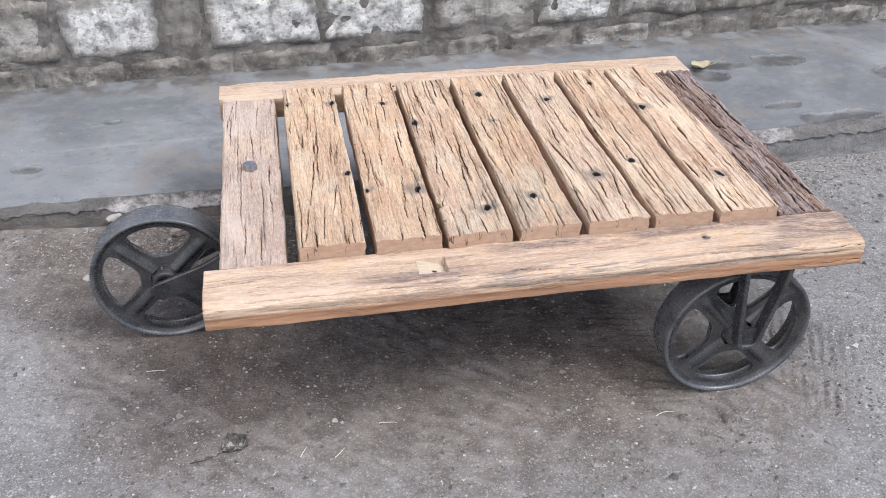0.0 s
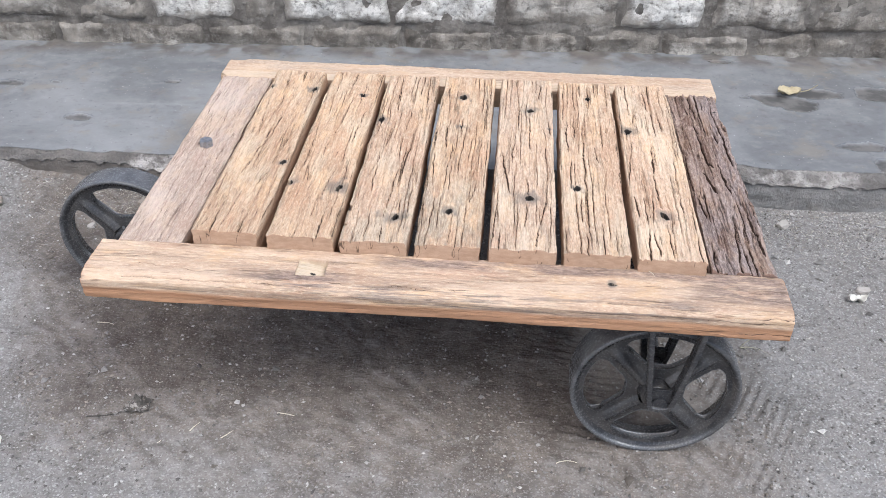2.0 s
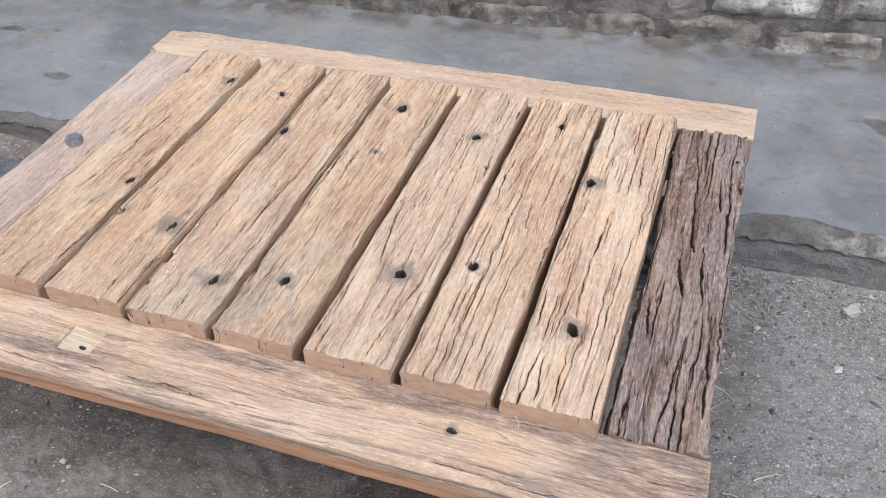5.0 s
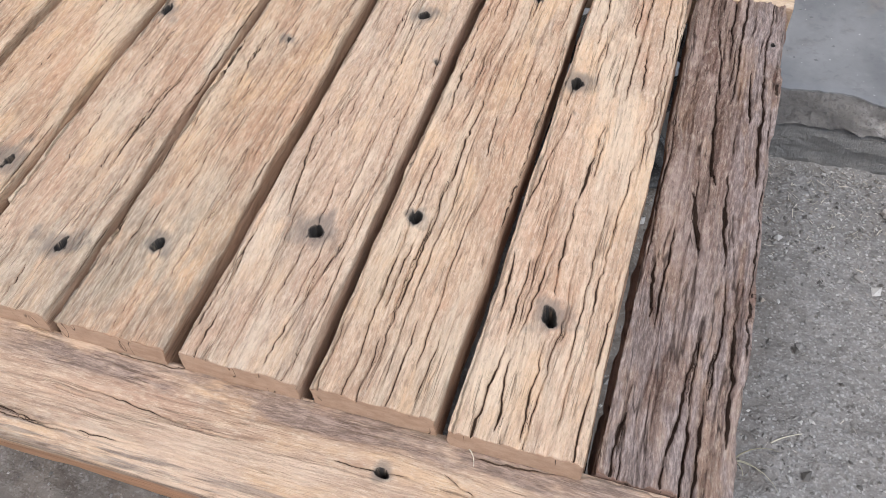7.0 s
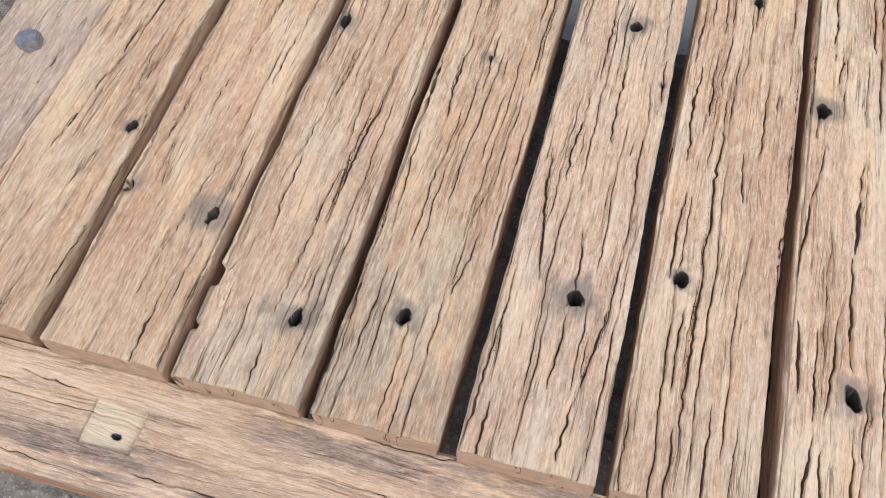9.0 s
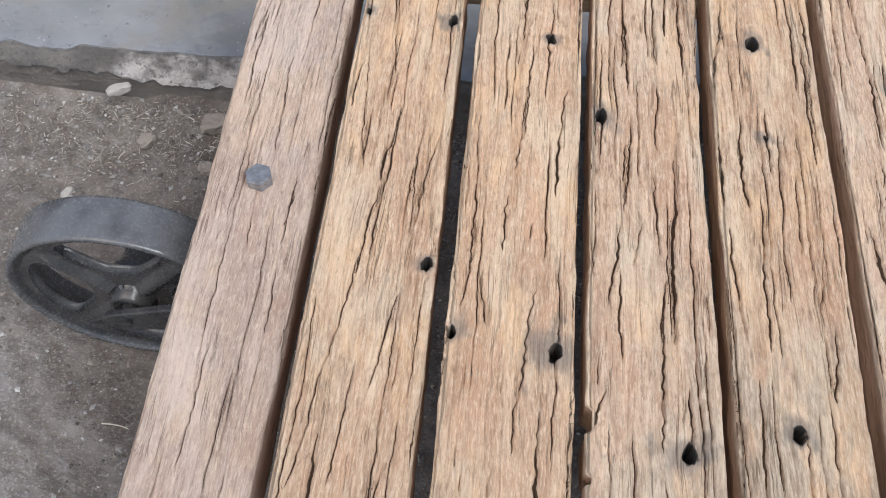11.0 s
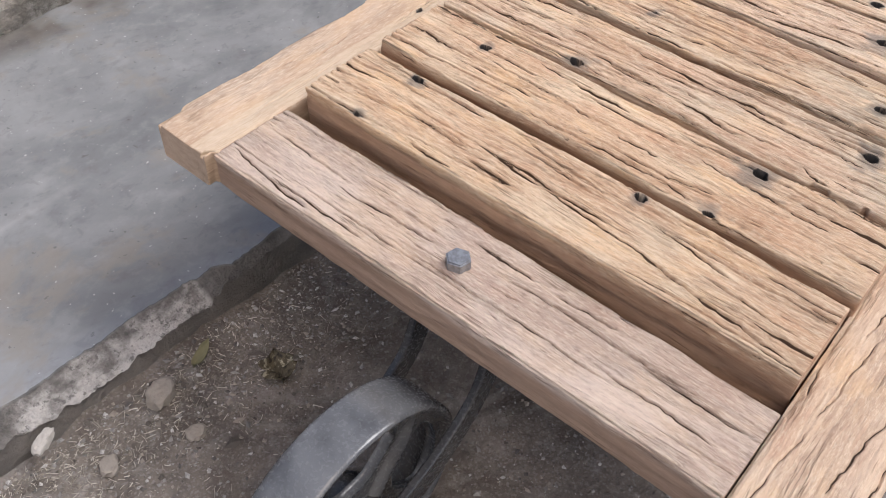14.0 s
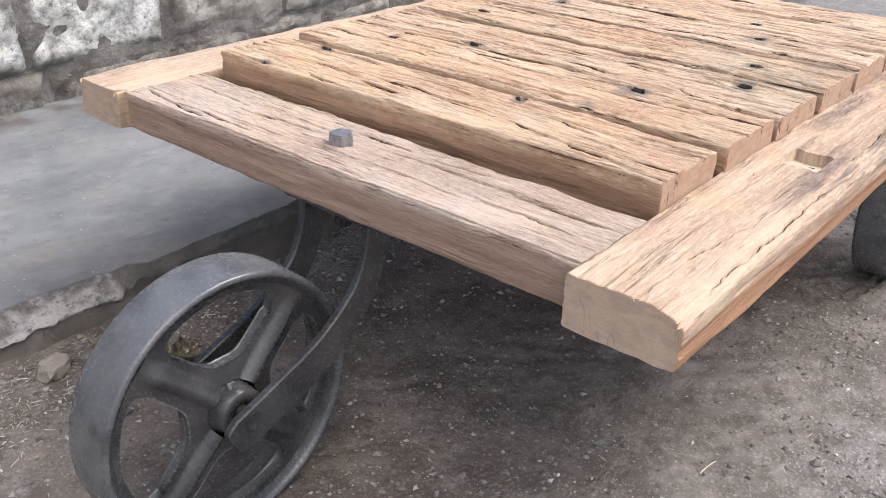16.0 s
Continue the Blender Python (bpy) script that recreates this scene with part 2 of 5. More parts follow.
M_DARK = wood("dark_board_wood", (0.42, 0.305, 0.25), (0.215, 0.135, 0.106), (0.04, 0.024, 0.020), (0.40, 0.325, 0.30), 0.40, 1.1, 0.5, 1.6, (0.28, 0.16, 0.115))
M_END = endgrain("cut_end_wood", (0.50, 0.378, 0.285), (0.41, 0.30, 0.222), 0.25)
M_END_D = endgrain("dark_cut_end_wood", (0.30, 0.205, 0.165), (0.20, 0.13, 0.105), 1.0)
M_END_P = endgrain("cut_plank_end_wood", (0.50, 0.35, 0.25), (0.40, 0.262, 0.18), 1.0)


def iron():
    g = Graph("black_cast_iron")
    big = g.noise(g.coords((22, 22, 22)), detail=5)
    fine = g.noise(g.coords((260, 260, 260)), detail=3)
    col = g.mix(g.step(big, 0.4, 0.7), (0.033, 0.034, 0.038), (0.066, 0.066, 0.068))
    col = g.mix(g.math("MULTIPLY", g.step(g.noise(g.coords((9, 9, 9)), detail=6, rough=0.65), 0.44, 0.68), 0.40), col, (0.125, 0.114, 0.104))
    worn = g.attr("worn")
    scuff = g.noise(g.coords((28, 28, 28)), detail=7, rough=0.7)
    col = g.mix(g.math("MULTIPLY", worn, g.step(scuff, 0.16, 0.64)), col, (0.19, 0.195, 0.205))
    col = g.mix(g.math("MULTIPLY", g.step(worn, 0.78, 0.98), g.step(g.noise(g.coords((80, 80, 80)), detail=5, rough=0.7), 0.58, 0.66)), col, (0.30, 0.30, 0.30))
    h = g.math("ADD", g.math("MULTIPLY", big, 0.5), g.math("MULTIPLY", fine, 0.35))
    rough = g.math("ADD", g.math("MULTIPLY", fine, 0.20), 0.16)
    return g.done(col, rough, g.bump(h, 0.45, 0.002), metal=0.15, spec=0.5)


def steel():
    g = Graph("galvanised_bolt_steel")
    n = g.noise(g.coords((180, 180, 180)), detail=5)
    col = g.mix(g.step(n, 0.35, 0.65), (0.24, 0.24, 0.25), (0.34, 0.35, 0.37))
    return g.done(col, 0.40, g.bump(n, 0.3, 0.0004), metal=0.6)


def dirt():
    g = Graph("packed_dirt")
    big = g.noise(g.coords((2.4, 2.4, 2.4)), detail=5)
    mid = g.noise(g.coords((19, 19, 19)), detail=5, rough=0.60)
    fine = g.noise(g.coords((150, 150, 150)), detail=3, rough=0.6)

    def grains(scale):
        nd = g.n.new("ShaderNodeTexVoronoi")
        g.l.new(g.coords((scale, scale, scale)), nd.inputs["Vector"])
        nd.inputs["Scale"].default_value = 1.0
        sp = g.n.new("ShaderNodeSeparateColor")
        g.l.new(nd.outputs["Color"], sp.inputs[0])
        return nd.outputs["Distance"], sp.outputs[0]

    d1, r1 = grains(330)
    d2, r2 = grains(150)
    d3, r3 = grains(620)
    loose = g.attr("loose")
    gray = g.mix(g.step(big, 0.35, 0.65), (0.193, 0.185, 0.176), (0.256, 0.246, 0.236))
    # the brown under the cart also holds its shade and wood bounce as colour
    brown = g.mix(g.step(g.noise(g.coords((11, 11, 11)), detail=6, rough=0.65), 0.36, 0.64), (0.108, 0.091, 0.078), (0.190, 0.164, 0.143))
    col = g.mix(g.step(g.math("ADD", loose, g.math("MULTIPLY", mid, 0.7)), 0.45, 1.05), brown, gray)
    col = g.mix(g.math("MULTIPLY", g.step(mid, 0.46, 0.28), 0.26), col, (0.14, 0.130, 0.122))
    col = g.mix(g.math("MULTIPLY", g.step(mid, 0.54, 0.72), 0.25), col, (0.37, 0.36, 0.352))
    clod = g.noise(g.coords((62, 62, 62)), detail=5, rough=0.68)
    col = g.mix(g.math("MULTIPLY", g.step(clod, 0.46, 0.35), 0.42), col, (0.085, 0.077, 0.070))
    col = g.mix(g.math("MULTIPLY", g.step(clod, 0.56, 0.68), 0.25), col, (0.36, 0.342, 0.325))
    grit = g.math("ADD", g.math("MULTIPLY", loose, 0.75), 0.25)
    col = g.mix(g.math("MULTIPLY", grit, g.math("MULTIPLY", g.step(r1, 0.72, 0.96), 0.36)), col, (0.62, 0.61, 0.60))
    col = g.mix(g.math("MULTIPLY", grit, g.math("MULTIPLY", g.step(r1, 0.30, 0.04), 0.36)), col, (0.11, 0.10, 0.092))
    col = g.mix(g.math("MULTIPLY", grit, g.math("MULTIPLY", g.step(r3, 0.75, 1.0), 0.12)), col, (0.60, 0.59, 0.58))
    bits = g.math("MULTIPLY", loose, g.math("MULTIPLY", g.step(r2, 0.88, 0.92), g.step(d2, 0.42, 0.30)))
    col = g.mix(g.math("MULTIPLY", bits, 0.7), col, (0.60, 0.585, 0.57))
    pits = g.math("MULTIPLY", grit, g.math("MULTIPLY", g.step(r2, 0.12, 0.08), g.step(d2, 0.45, 0.30)))
    col = g.mix(g.math("MULTIPLY", pits, 0.7), col, (0.09, 0.08, 0.072))
    drag = g.noise(g.coords((30, 62, 20)), detail=4, rough=0.55)
    col = g.mix(g.math("MULTIPLY", g.step(drag, 0.47, 0.36), 0.22), col, (0.15, 0.137, 0.126))
    h = g.math("ADD", g.math("MULTIPLY", mid, 1.0), g.math("MULTIPLY", fine, 0.25))
    h = g.math("ADD", h, g.math("MULTIPLY", drag, 0.7))
    wave = g.n.new("ShaderNodeTexWave")
    g.l.new(g.coords((1, 1, 1)), wave.inputs["Vector"])
    wave.bands_direction = "DIAGONAL"
    wave.inputs["Scale"].default_value = 9.5
    wave.inputs["Distortion"].default_value = 9.0
    wave.inputs["Detail"].default_value = 3.0
    wave.inputs["Detail Scale"].default_value = 0.9
    raked = g.math("MULTIPLY", wave.outputs["Fac"], g.step(g.noise(g.coords((3.1, 3.1, 3.1)), detail=3), 0.46, 0.60))
    h = g.math("ADD", h, g.math("MULTIPLY", raked, 0.45))
    col = g.mix(g.math("MULTIPLY", raked, 0.16), col, (0.42, 0.40, 0.385))
    h = g.math("ADD", h, g.math("MULTIPLY", clod, 0.6))
    h = g.math("ADD", h, g.math("MULTIPLY", r1, 0.16))
    h = g.math("ADD", h, g.math("MULTIPLY", r2, g.math("MULTIPLY", loose, 0.22)))
    h = g.math("ADD", h, g.math("MULTIPLY", bits, 0.25))
    return g.done(col, 0.95, g.bump(h, 0.9, 0.007), spec=0.15)


def concrete():
    g = Graph("trowelled_concrete")
    big = g.noise(g.coords((2.6, 3.4, 3)), detail=5, dist=0.6)
    mid = g.noise(g.coords((13, 17, 13)), detail=6, rough=0.62)
    fine = g.noise(g.coords((120, 120, 120)), detail=5)
    col = g.mix(g.step(big, 0.36, 0.66), (0.160, 0.167, 0.176), (0.240, 0.247, 0.256))
    col = g.mix(g.math("MULTIPLY", g.step(mid, 0.5, 0.72), 0.35), col, (0.31, 0.315, 0.318))
    col = g.mix(g.math("MULTIPLY", g.step(mid, 0.44, 0.26), 0.38), col, (0.115, 0.098, 0.10))
    cloud = g.noise(g.coords((31, 36, 31)), detail=6, rough=0.66, dist=0.4)
    col = g.mix(g.math("MULTIPLY", g.step(cloud, 0.50, 0.74), 0.22), col, (0.31, 0.315, 0.32))
    col = g.mix(g.math("MULTIPLY", g.step(cloud, 0.46, 0.33), 0.34), col, (0.125, 0.123, 0.136))
    earth = g.noise(g.coords((6, 7, 6)), detail=5, rough=0.65, dist=0.3)
    col = g.mix(g.math("MULTIPLY", g.step(earth, 0.53, 0.66), 0.52), col, (0.235, 0.21, 0.18))
    crumb = g.step(g.noise(g.coords((110, 110, 110)), detail=2), 0.715, 0.74)
    col = g.mix(g.math("MULTIPLY", crumb, 0.6), col, (0.50, 0.50, 0.50))
    rough_col = g.mix(g.step(mid, 0.36, 0.64), (0.11, 0.10, 0.09), (0.21, 0.195, 0.178))
    rough_col = g.mix(g.math("MULTIPLY", g.step(fine, 0.5, 0.3), 0.4), rough_col, (0.08, 0.072, 0.065))
    speck = g.step(g.noise(g.coords((75, 75, 75)), detail=3), 0.68, 0.73)
    col = g.mix(g.math("MULTIPLY", speck, 0.6), col, (0.10, 0.10, 0.10))
    spall = g.attr("spall")
    col = g.mix(spall, col, g.mix(g.step(mid, 0.4, 0.6), (0.055, 0.054, 0.052), (0.13, 0.125, 0.12)))
    lip = g.attr("lip")
    col = g.mix(lip, col, rough_col)
    mud = g.mix(g.step(mid, 0.35, 0.65), (0.075, 0.065, 0.056), (0.14, 0.122, 0.106))
    col = g.mix(g.attr("mud"), col, mud)
    col = g.mix(g.math("MULTIPLY", g.attr("scrape"), 0.2), col, (0.42, 0.42, 0.415))
    lime = g.attr("lime")
    col = g.mix(g.math("MULTIPLY", lime, g.step(mid, 0.35, 0.55)), col, g.mix(g.step(g.math("ADD", g.math("MULTIPLY", mid, 0.7), g.math("MULTIPLY", fine, 0.3)), 0.38, 0.58), (0.27, 0.245, 0.225), (0.55, 0.52, 0.492)))
    h = g.math("ADD", g.math("MULTIPLY", mid, 0.4), g.math("MULTIPLY", fine, 0.35))
    h = g.math("ADD", h, g.math("MULTIPLY", cloud, 0.35))
    pock = g.noise(g.coords((95, 95, 95)), detail=5, rough=0.7)
    col = g.mix(g.math("MULTIPLY", g.math("MULTIPLY", lip, g.step(pock, 0.47, 0.36)), 0.75), col, (0.085, 0.076, 0.068))
    h = g.math("MULTIPLY", h, g.math("ADD", g.math("MULTIPLY", lip, 2.5), 0.6))
    return g.done(col, g.math("ADD", g.math("MULTIPLY", g.math("MAXIMUM", lip, spall), 0.5), 0.17), g.bump(g.math("MULTIPLY", g.noise(g.coords((70, 70, 70)), detail=6, rough=0.7), lip), 1.0, 0.014, g.bump(h, 0.35, 0.0024)), spec=1.0)


def masonry(name, pale, gray, dark, white):
    """Rough stone; white: how much lime wash is left on the face."""
    g = Graph(name)
    w = g.math("MULTIPLY", g.rand(), 23.0)
    big = g.noise(g.coords((8, 8, 8)), detail=7, rough=0.7, w=w)
    mid = g.noise(g.coords((28, 28, 40)), detail=7, rough=0.72, w=w)
    fine = g.noise(g.coords((130, 130, 130)), detail=5, rough=0.7, w=w)
    drip = g.noise(g.coords((26, 26, 4)), detail=4, w=w)
    col = g.mix(g.step(big, 0.36, 0.62), gray, dark)
    col = g.mix(g.math("MULTIPLY", g.step(mid, 0.48, 0.68), 0.7), col, g.mix(0.55, gray, pale))
    col = g.mix(g.math("MULTIPLY", g.step(drip, 0.50, 0.66), 0.45), col, dark)
    face = g.attr("face")
    wash = g.math("ADD", g.math("MULTIPLY", face, 0.42), g.math("MULTIPLY", big, 0.9))
    wash = g.math("MULTIPLY", g.step(wash, 0.80 - 0.36 * white, 1.12 - 0.36 * white), min(1.0, 0.35 + white))
    wash = g.math("MULTIPLY", wash, g.step(mid, 0.30, 0.58))
    pit = g.noise(g.coords((70, 70, 70)), detail=4, rough=0.6, w=w)
    wash = g.math("MULTIPLY", wash, g.step(pit, 0.28, 0.48))
    wash = g.math("MULTIPLY", wash, g.math("SUBTRACT", 1.0, g.math("MULTIPLY", g.step(drip, 0.54, 0.7), 0.6)))
    col = g.mix(wash, col, pale)
    col = g.mix(g.math("MULTIPLY", g.step(fine, 0.44, 0.30), 0.6), col, dark)
    h = g.math("ADD", g.math("MULTIPLY", mid, 1.0), g.math("MULTIPLY", fine, 0.5))
    return g.done(col, 0.93, g.bump(h, 1.0, 0.016), spec=0.2)


M_IRON, M_STEEL, M_DIRT, M_CONC = iron(), steel(), dirt(), concrete()
M_STONE_W = masonry("limewashed_stone", (0.84, 0.82, 0.78), (0.38, 0.352, 0.315), (0.14, 0.128, 0.115), 1.05)
M_STONE_P = masonry("patchy_limewashed_stone", (0.62, 0.588, 0.54), (0.36, 0.328, 0.29), (0.135, 0.123, 0.11), 0.5)
M_STONE_G = masonry("gray_stone", (0.56, 0.53, 0.485), (0.325, 0.298, 0.264), (0.125, 0.112, 0.098), 0.32)
M_MORTAR = masonry("old_mortar", (0.44, 0.415, 0.382), (0.285, 0.265, 0.24), (0.13, 0.118, 0.106), 0.0)


def plain(name, a, b, scale=60, rough=0.85, bump=0.002):
    g = Graph(name)
    n = g.noise(g.coords((scale,) * 3), detail=5, rough=0.65, w=g.math("MULTIPLY", g.rand(), 9.0))
    isl = g.n.new("ShaderNodeNewGeometry").outputs["Random Per Island"]
    n2 = g.math("ADD", g.math("MULTIPLY", n, 0.5), g.math("MULTIPLY", isl, 0.5))
    return g.done(g.mix(g.step(n2, 0.25, 0.75), a, b), rough, g.bump(n, 0.6, bump), spec=0.25)




def pebbles(name):
    g = Graph(name)
    isl = g.n.new("ShaderNodeNewGeometry").outputs["Random Per Island"]
    n = g.noise(g.coords((260, 260, 260)), detail=3)
    col = g.ramp(isl, [(0.10, (0.11, 0.103, 0.096)), (0.35, (0.22, 0.21, 0.20)), (0.75, (0.30, 0.29, 0.277)), (0.97, (0.50, 0.485, 0.465))])
    col = g.mix(g.math("MULTIPLY", g.step(n, 0.5, 0.35), 0.3), col, (0.10, 0.095, 0.09))
    return g.done(col, 0.9, spec=0.2)


M_PEBBLE = pebbles("pebble_stone")
M_GRASS = plain("dry_grass", (0.30, 0.275, 0.19), (0.48, 0.45, 0.34), 90, 0.7, 0.0005)
M_ROCK = plain("rock_stone", (0.10, 0.088, 0.076), (0.30, 0.265, 0.23), 110, 0.9, 0.008)
M_ROCK_W = plain("pale_rock_stone", (0.17, 0.155, 0.14), (0.40, 0.375, 0.345), 70, 0.9, 0.006)
M_STRAW = plain("dry_straw", (0.17, 0.147, 0.12), (0.52, 0.48, 0.42), 200, 0.7)
M_STEM = plain("bleached_straw", (0.46, 0.42, 0.33), (0.66, 0.62, 0.52), 160, 0.6, 0.0004)
M_SCRAP = plain("bleached_leaf_scrap", (0.42, 0.41, 0.37), (0.66, 0.65, 0.60), 80, 0.75, 0.001)
M_LEAF_DRY = plain("dry_leaf", (0.30, 0.25, 0.16), (0.50, 0.44, 0.30), 70, 0.7, 0.001)
M_LEAF_GREEN = plain("yellowing_leaf", (0.11, 0.105, 0.06), (0.23, 0.21, 0.12), 60, 0.6, 0.001)


def withered(name, dark, mid, light):
    g = Graph(name)
    n = g.noise(g.coords((75, 75, 75)), detail=4, rough=0.6)
    col = g.ramp(n, [(0.36, dark), (0.47, mid), (0.55, mid), (0.63, light)])
    return g.done(col, 0.75, g.bump(n, 0.8, 0.004), spec=0.3)


M_LEAF_OLD = withered("withered_leaf", (0.03, 0.025, 0.02), (0.105, 0.088, 0.058), (0.40, 0.37, 0.28))
M_LEAF_DARK = withered("rotten_leaf", (0.035, 0.033, 0.03), (0.085, 0.078, 0.07), (0.33, 0.31, 0.29))


# ---- building helpers ----
WORLD = {}


def raw_mesh(name, verts, faces, mats=(), attrs=(), shade=True, slots=None):
    me = bpy.data.meshes.new(name)
    me.from_pydata(verts if isinstance(verts, list) else np.asarray(verts).reshape(-1, 3).tolist(), [], faces)
    for key, values in attrs:
        a = me.attributes.new(key, "FLOAT", "POINT")
        a.data.foreach_set("value", np.ascontiguousarray(values, dtype=np.float32).ravel())
    for m in mats:
        me.materials.append(m)
    if slots is not None:
        me.polygons.foreach_set("material_index", np.asarray(slots, dtype=np.int32))
    if shade:
        me.polygons.foreach_set("use_smooth", np.ones(len(me.polygons), dtype=bool))
    me.update()
    return me


def thing(name, m, label, category, group="", kind="", data=None):
    ob = new(name, data)
    ob.matrix_basis = m
    WORLD[ob.name] = m.copy()
    return tagged(ob, label, category, group, kind)


def part_mesh(name, me, parent, m=None, label=""):
    """A mesh under a thing or part, at the world pose m."""
    ob = new(name, me)
    m = m if m is not None else Matrix()
    ob.parent = parent
    ob.matrix_basis = WORLD[parent.name].inverted() @ m
    WORLD[ob.name] = m.copy()
    return tagged(ob, label)


def part(name, bm, material, parent, label="", m=None, smooth_faces=False):
    me = bpy.data.meshes.new(name)
    bm.to_mesh(me)
    bm.free()
    me.materials.append(material)
    if smooth_faces:
        me.polygons.foreach_set("use_smooth", np.ones(len(me.polygons), dtype=bool))
    return part_mesh(name, me, parent, m, label)


def grid_faces(rows, cols, wrap=False, flip=False):
    r = np.arange(rows - 1)[:, None]
    c = np.arange(cols if wrap else cols - 1)[None, :]
    c2 = (c + 1) % cols
    q = np.stack([r * cols + c, r * cols + c2, (r + 1) * cols + c2, (r + 1) * cols + c], -1).reshape(-1, 4)
    return (q[:, ::-1] if flip else q).tolist()


# ---- the timber of the cart ----
def timber(name, length, width, thick, mat, seed, holes=(), wane=0.0, crack=1.0, ridge=0.0, recess=None, dents=(), du=0.0009, dv=0.0023, end=None, wavy=1.0, rough=1.0, sides=0.0, wide=1.0, long=1.0, checks=(), tone=1.0, weather=0.0, straight=1.0, bands=0):
    """A weathered beam: x across (0 to width), y along (0 to length), z down from 0. Cracks, chipped arrises, bolt holes
    and a routed recess are cut into its surface. holes: (x, y, radius across, stain radius). checks: long drying cracks from
    (x, y) to (x, y) with a width class; tone: lightness of the board; weather: graying towards its front end."""
    b = 0.0035
    top = np.arange(b, width - b + 1e-9, (width - 2 * b) / round((width - 2 * b) / du))
    if recess:
        top = np.unique(np.concatenate([top] + [[recess[0] + k * recess[2] / 2 - 0.0003, recess[0] + k * recess[2] / 2 + 0.0003] for k in (-1, 1)]))
    arc = np.linspace(0, np.pi / 2, 4)[1:-1]
    ns = max(4, int(thick / 0.0045))
    side = np.linspace(b, thick - b, ns)
    xs, zs = list(top), [0.0] * len(top)
    xs += list(width - b + b * np.sin(arc)); zs += list(-b + b * np.cos(arc))
    xs += [width] * ns; zs += list(-side)
    xs += list(width - b + b * np.cos(arc)); zs += list(-thick + b - b * np.sin(arc))
    low = np.linspace(width - b, b, 8)
    xs += list(low); zs += [-thick] * 8
    xs += list(b - b * np.sin(arc)); zs += list(-thick + b - b * np.cos(arc))
    xs += [0.0] * ns; zs += list(-side[::-1])
    xs += list(b - b * np.cos(arc)); zs += list(-b + b * np.sin(arc))
    xs, zs = np.array(xs), np.array(zs)
    n = len(xs)
    step = np.hypot(np.diff(xs, append=xs[:1]), np.diff(zs, append=zs[:1]))
    s = np.concatenate([[0], np.cumsum(step)[:-1]])
    nx, nz = np.roll(zs, -1) - np.roll(zs, 1), -(np.roll(xs, -1) - np.roll(xs, 1))
    ln = np.hypot(nx, nz) + 1e-9
    nx, nz = -nx / ln, -nz / ln
    v = np.linspace(0, length, max(8, int(length / dv)))
    for hx, hy, hr, hs in holes:
        v = np.concatenate([v, np.arange(hy - 0.012, hy + 0.012, 0.0008)])
    v = np.unique(np.round(v[(v >= 0) & (v <= length)], 4))
    if recess:
        v = np.unique(np.concatenate([v] + [[recess[1] + k * recess[3] / 2 - 0.0003, recess[1] + k * recess[3] / 2 + 0.0003] for k in (-1, 1)]))
    rows = len(v)
    S, V = np.meshgrid(s, v)
    X, Z = np.tile(xs, (rows, 1)), np.tile(zs, (rows, 1))
    is_top = np.tile(zs > -b * 0.4, (rows, 1)).astype(float)
    # the grain's flow, bent round the bolt holes
    flow = S + 0.011 * (fbm(V * 4.2, S * 9, seed) - 0.5) + 0.0034 * (fbm(V * 15, S * 24, seed + 3, 2) - 0.5) * wavy + 0.0009 * (fbm(V * 75, S * 50, seed + 4, 2) - 0.5)
    for hx, hy, hr, hs in holes:
        q = (S + b - hx)
        flow = flow - 0.35 * q * np.exp(-((q / 0.016) ** 2)) * np.exp(-(((V - hy) / 0.030) ** 2))
    # drying cracks that follow it, each with its own start, length and width
    crng = np.random.default_rng(int(seed * 10))
    total = float(s[-1])
    line = np.zeros_like(S)
    lift = np.zeros_like(S)
    away, mask, half = np.full_like(S, 0.006), np.zeros_like(S), np.zeros_like(S)
    jag = 0.0034 * (fbm(V * 90, S * 30, seed + 21, 4) - 0.5)
    wanted = []
    for hx, hy, hr, hs in holes[::2]:
        c0 = np.interp(hy, v, flow[:, np.argmin(np.abs(xs - hx))])
        l0, l1 = crng.uniform(0.03, 0.13, 2)
        wanted.append((c0, hy - l0, l0 + l1, 0.00055))
    for _ in range(int(crack * (width + thick) / 0.00155 * (length / 0.67))):
        wd = crng.choice([0.00024, 0.00041, 0.00060, 0.00095], p=[0.36, 0.40, 0.18, 0.06])
        ln = 0.02 + 0.30 * crng.random() ** 1.7
        if wd > 0.0004:
            ln = crng.uniform(0.10, 0.42) * long
        wanted.append((crng.uniform(0, total), crng.uniform(-0.12, length), ln, wd))
    wanted[len(holes[::2]):] = sorted(wanted[len(holes[::2]):], key=lambda w: -w[3])
    made = []

    def carve(near, gap, tt, ln, wd, key):
        """One crack: its dark core, raised lip and soft shoulders, where near is true."""
        taper = np.clip(np.minimum(tt / 0.16, (1 - tt) / 0.40), 0, 1) ** 0.8
        core = wd * taper * np.clip(3.0 * fbm(tt * ln / 0.026 + key, 0 * tt, seed + 33, 3) - 0.62, 0.06, 1.8)
        rise = np.where(gap > 0, 0.0017 * np.exp(-np.abs(gap) / 0.0042), -0.0009 * np.exp(-np.abs(gap) / 0.003)) * taper * min(1.4, wd / 0.0005)
        lift[near] = np.where(np.abs(rise) > np.abs(lift[near]), rise, lift[near])
        better = (np.abs(gap) < 0.0034) & ((np.abs(gap) - core < np.abs(away[near]) - half[near]) | (mask[near] < 0.5))
        idx = np.argwhere(near)[better]
        away[idx[:, 0], idx[:, 1]] = gap[better]
        mask[idx[:, 0], idx[:, 1]] = 1.0
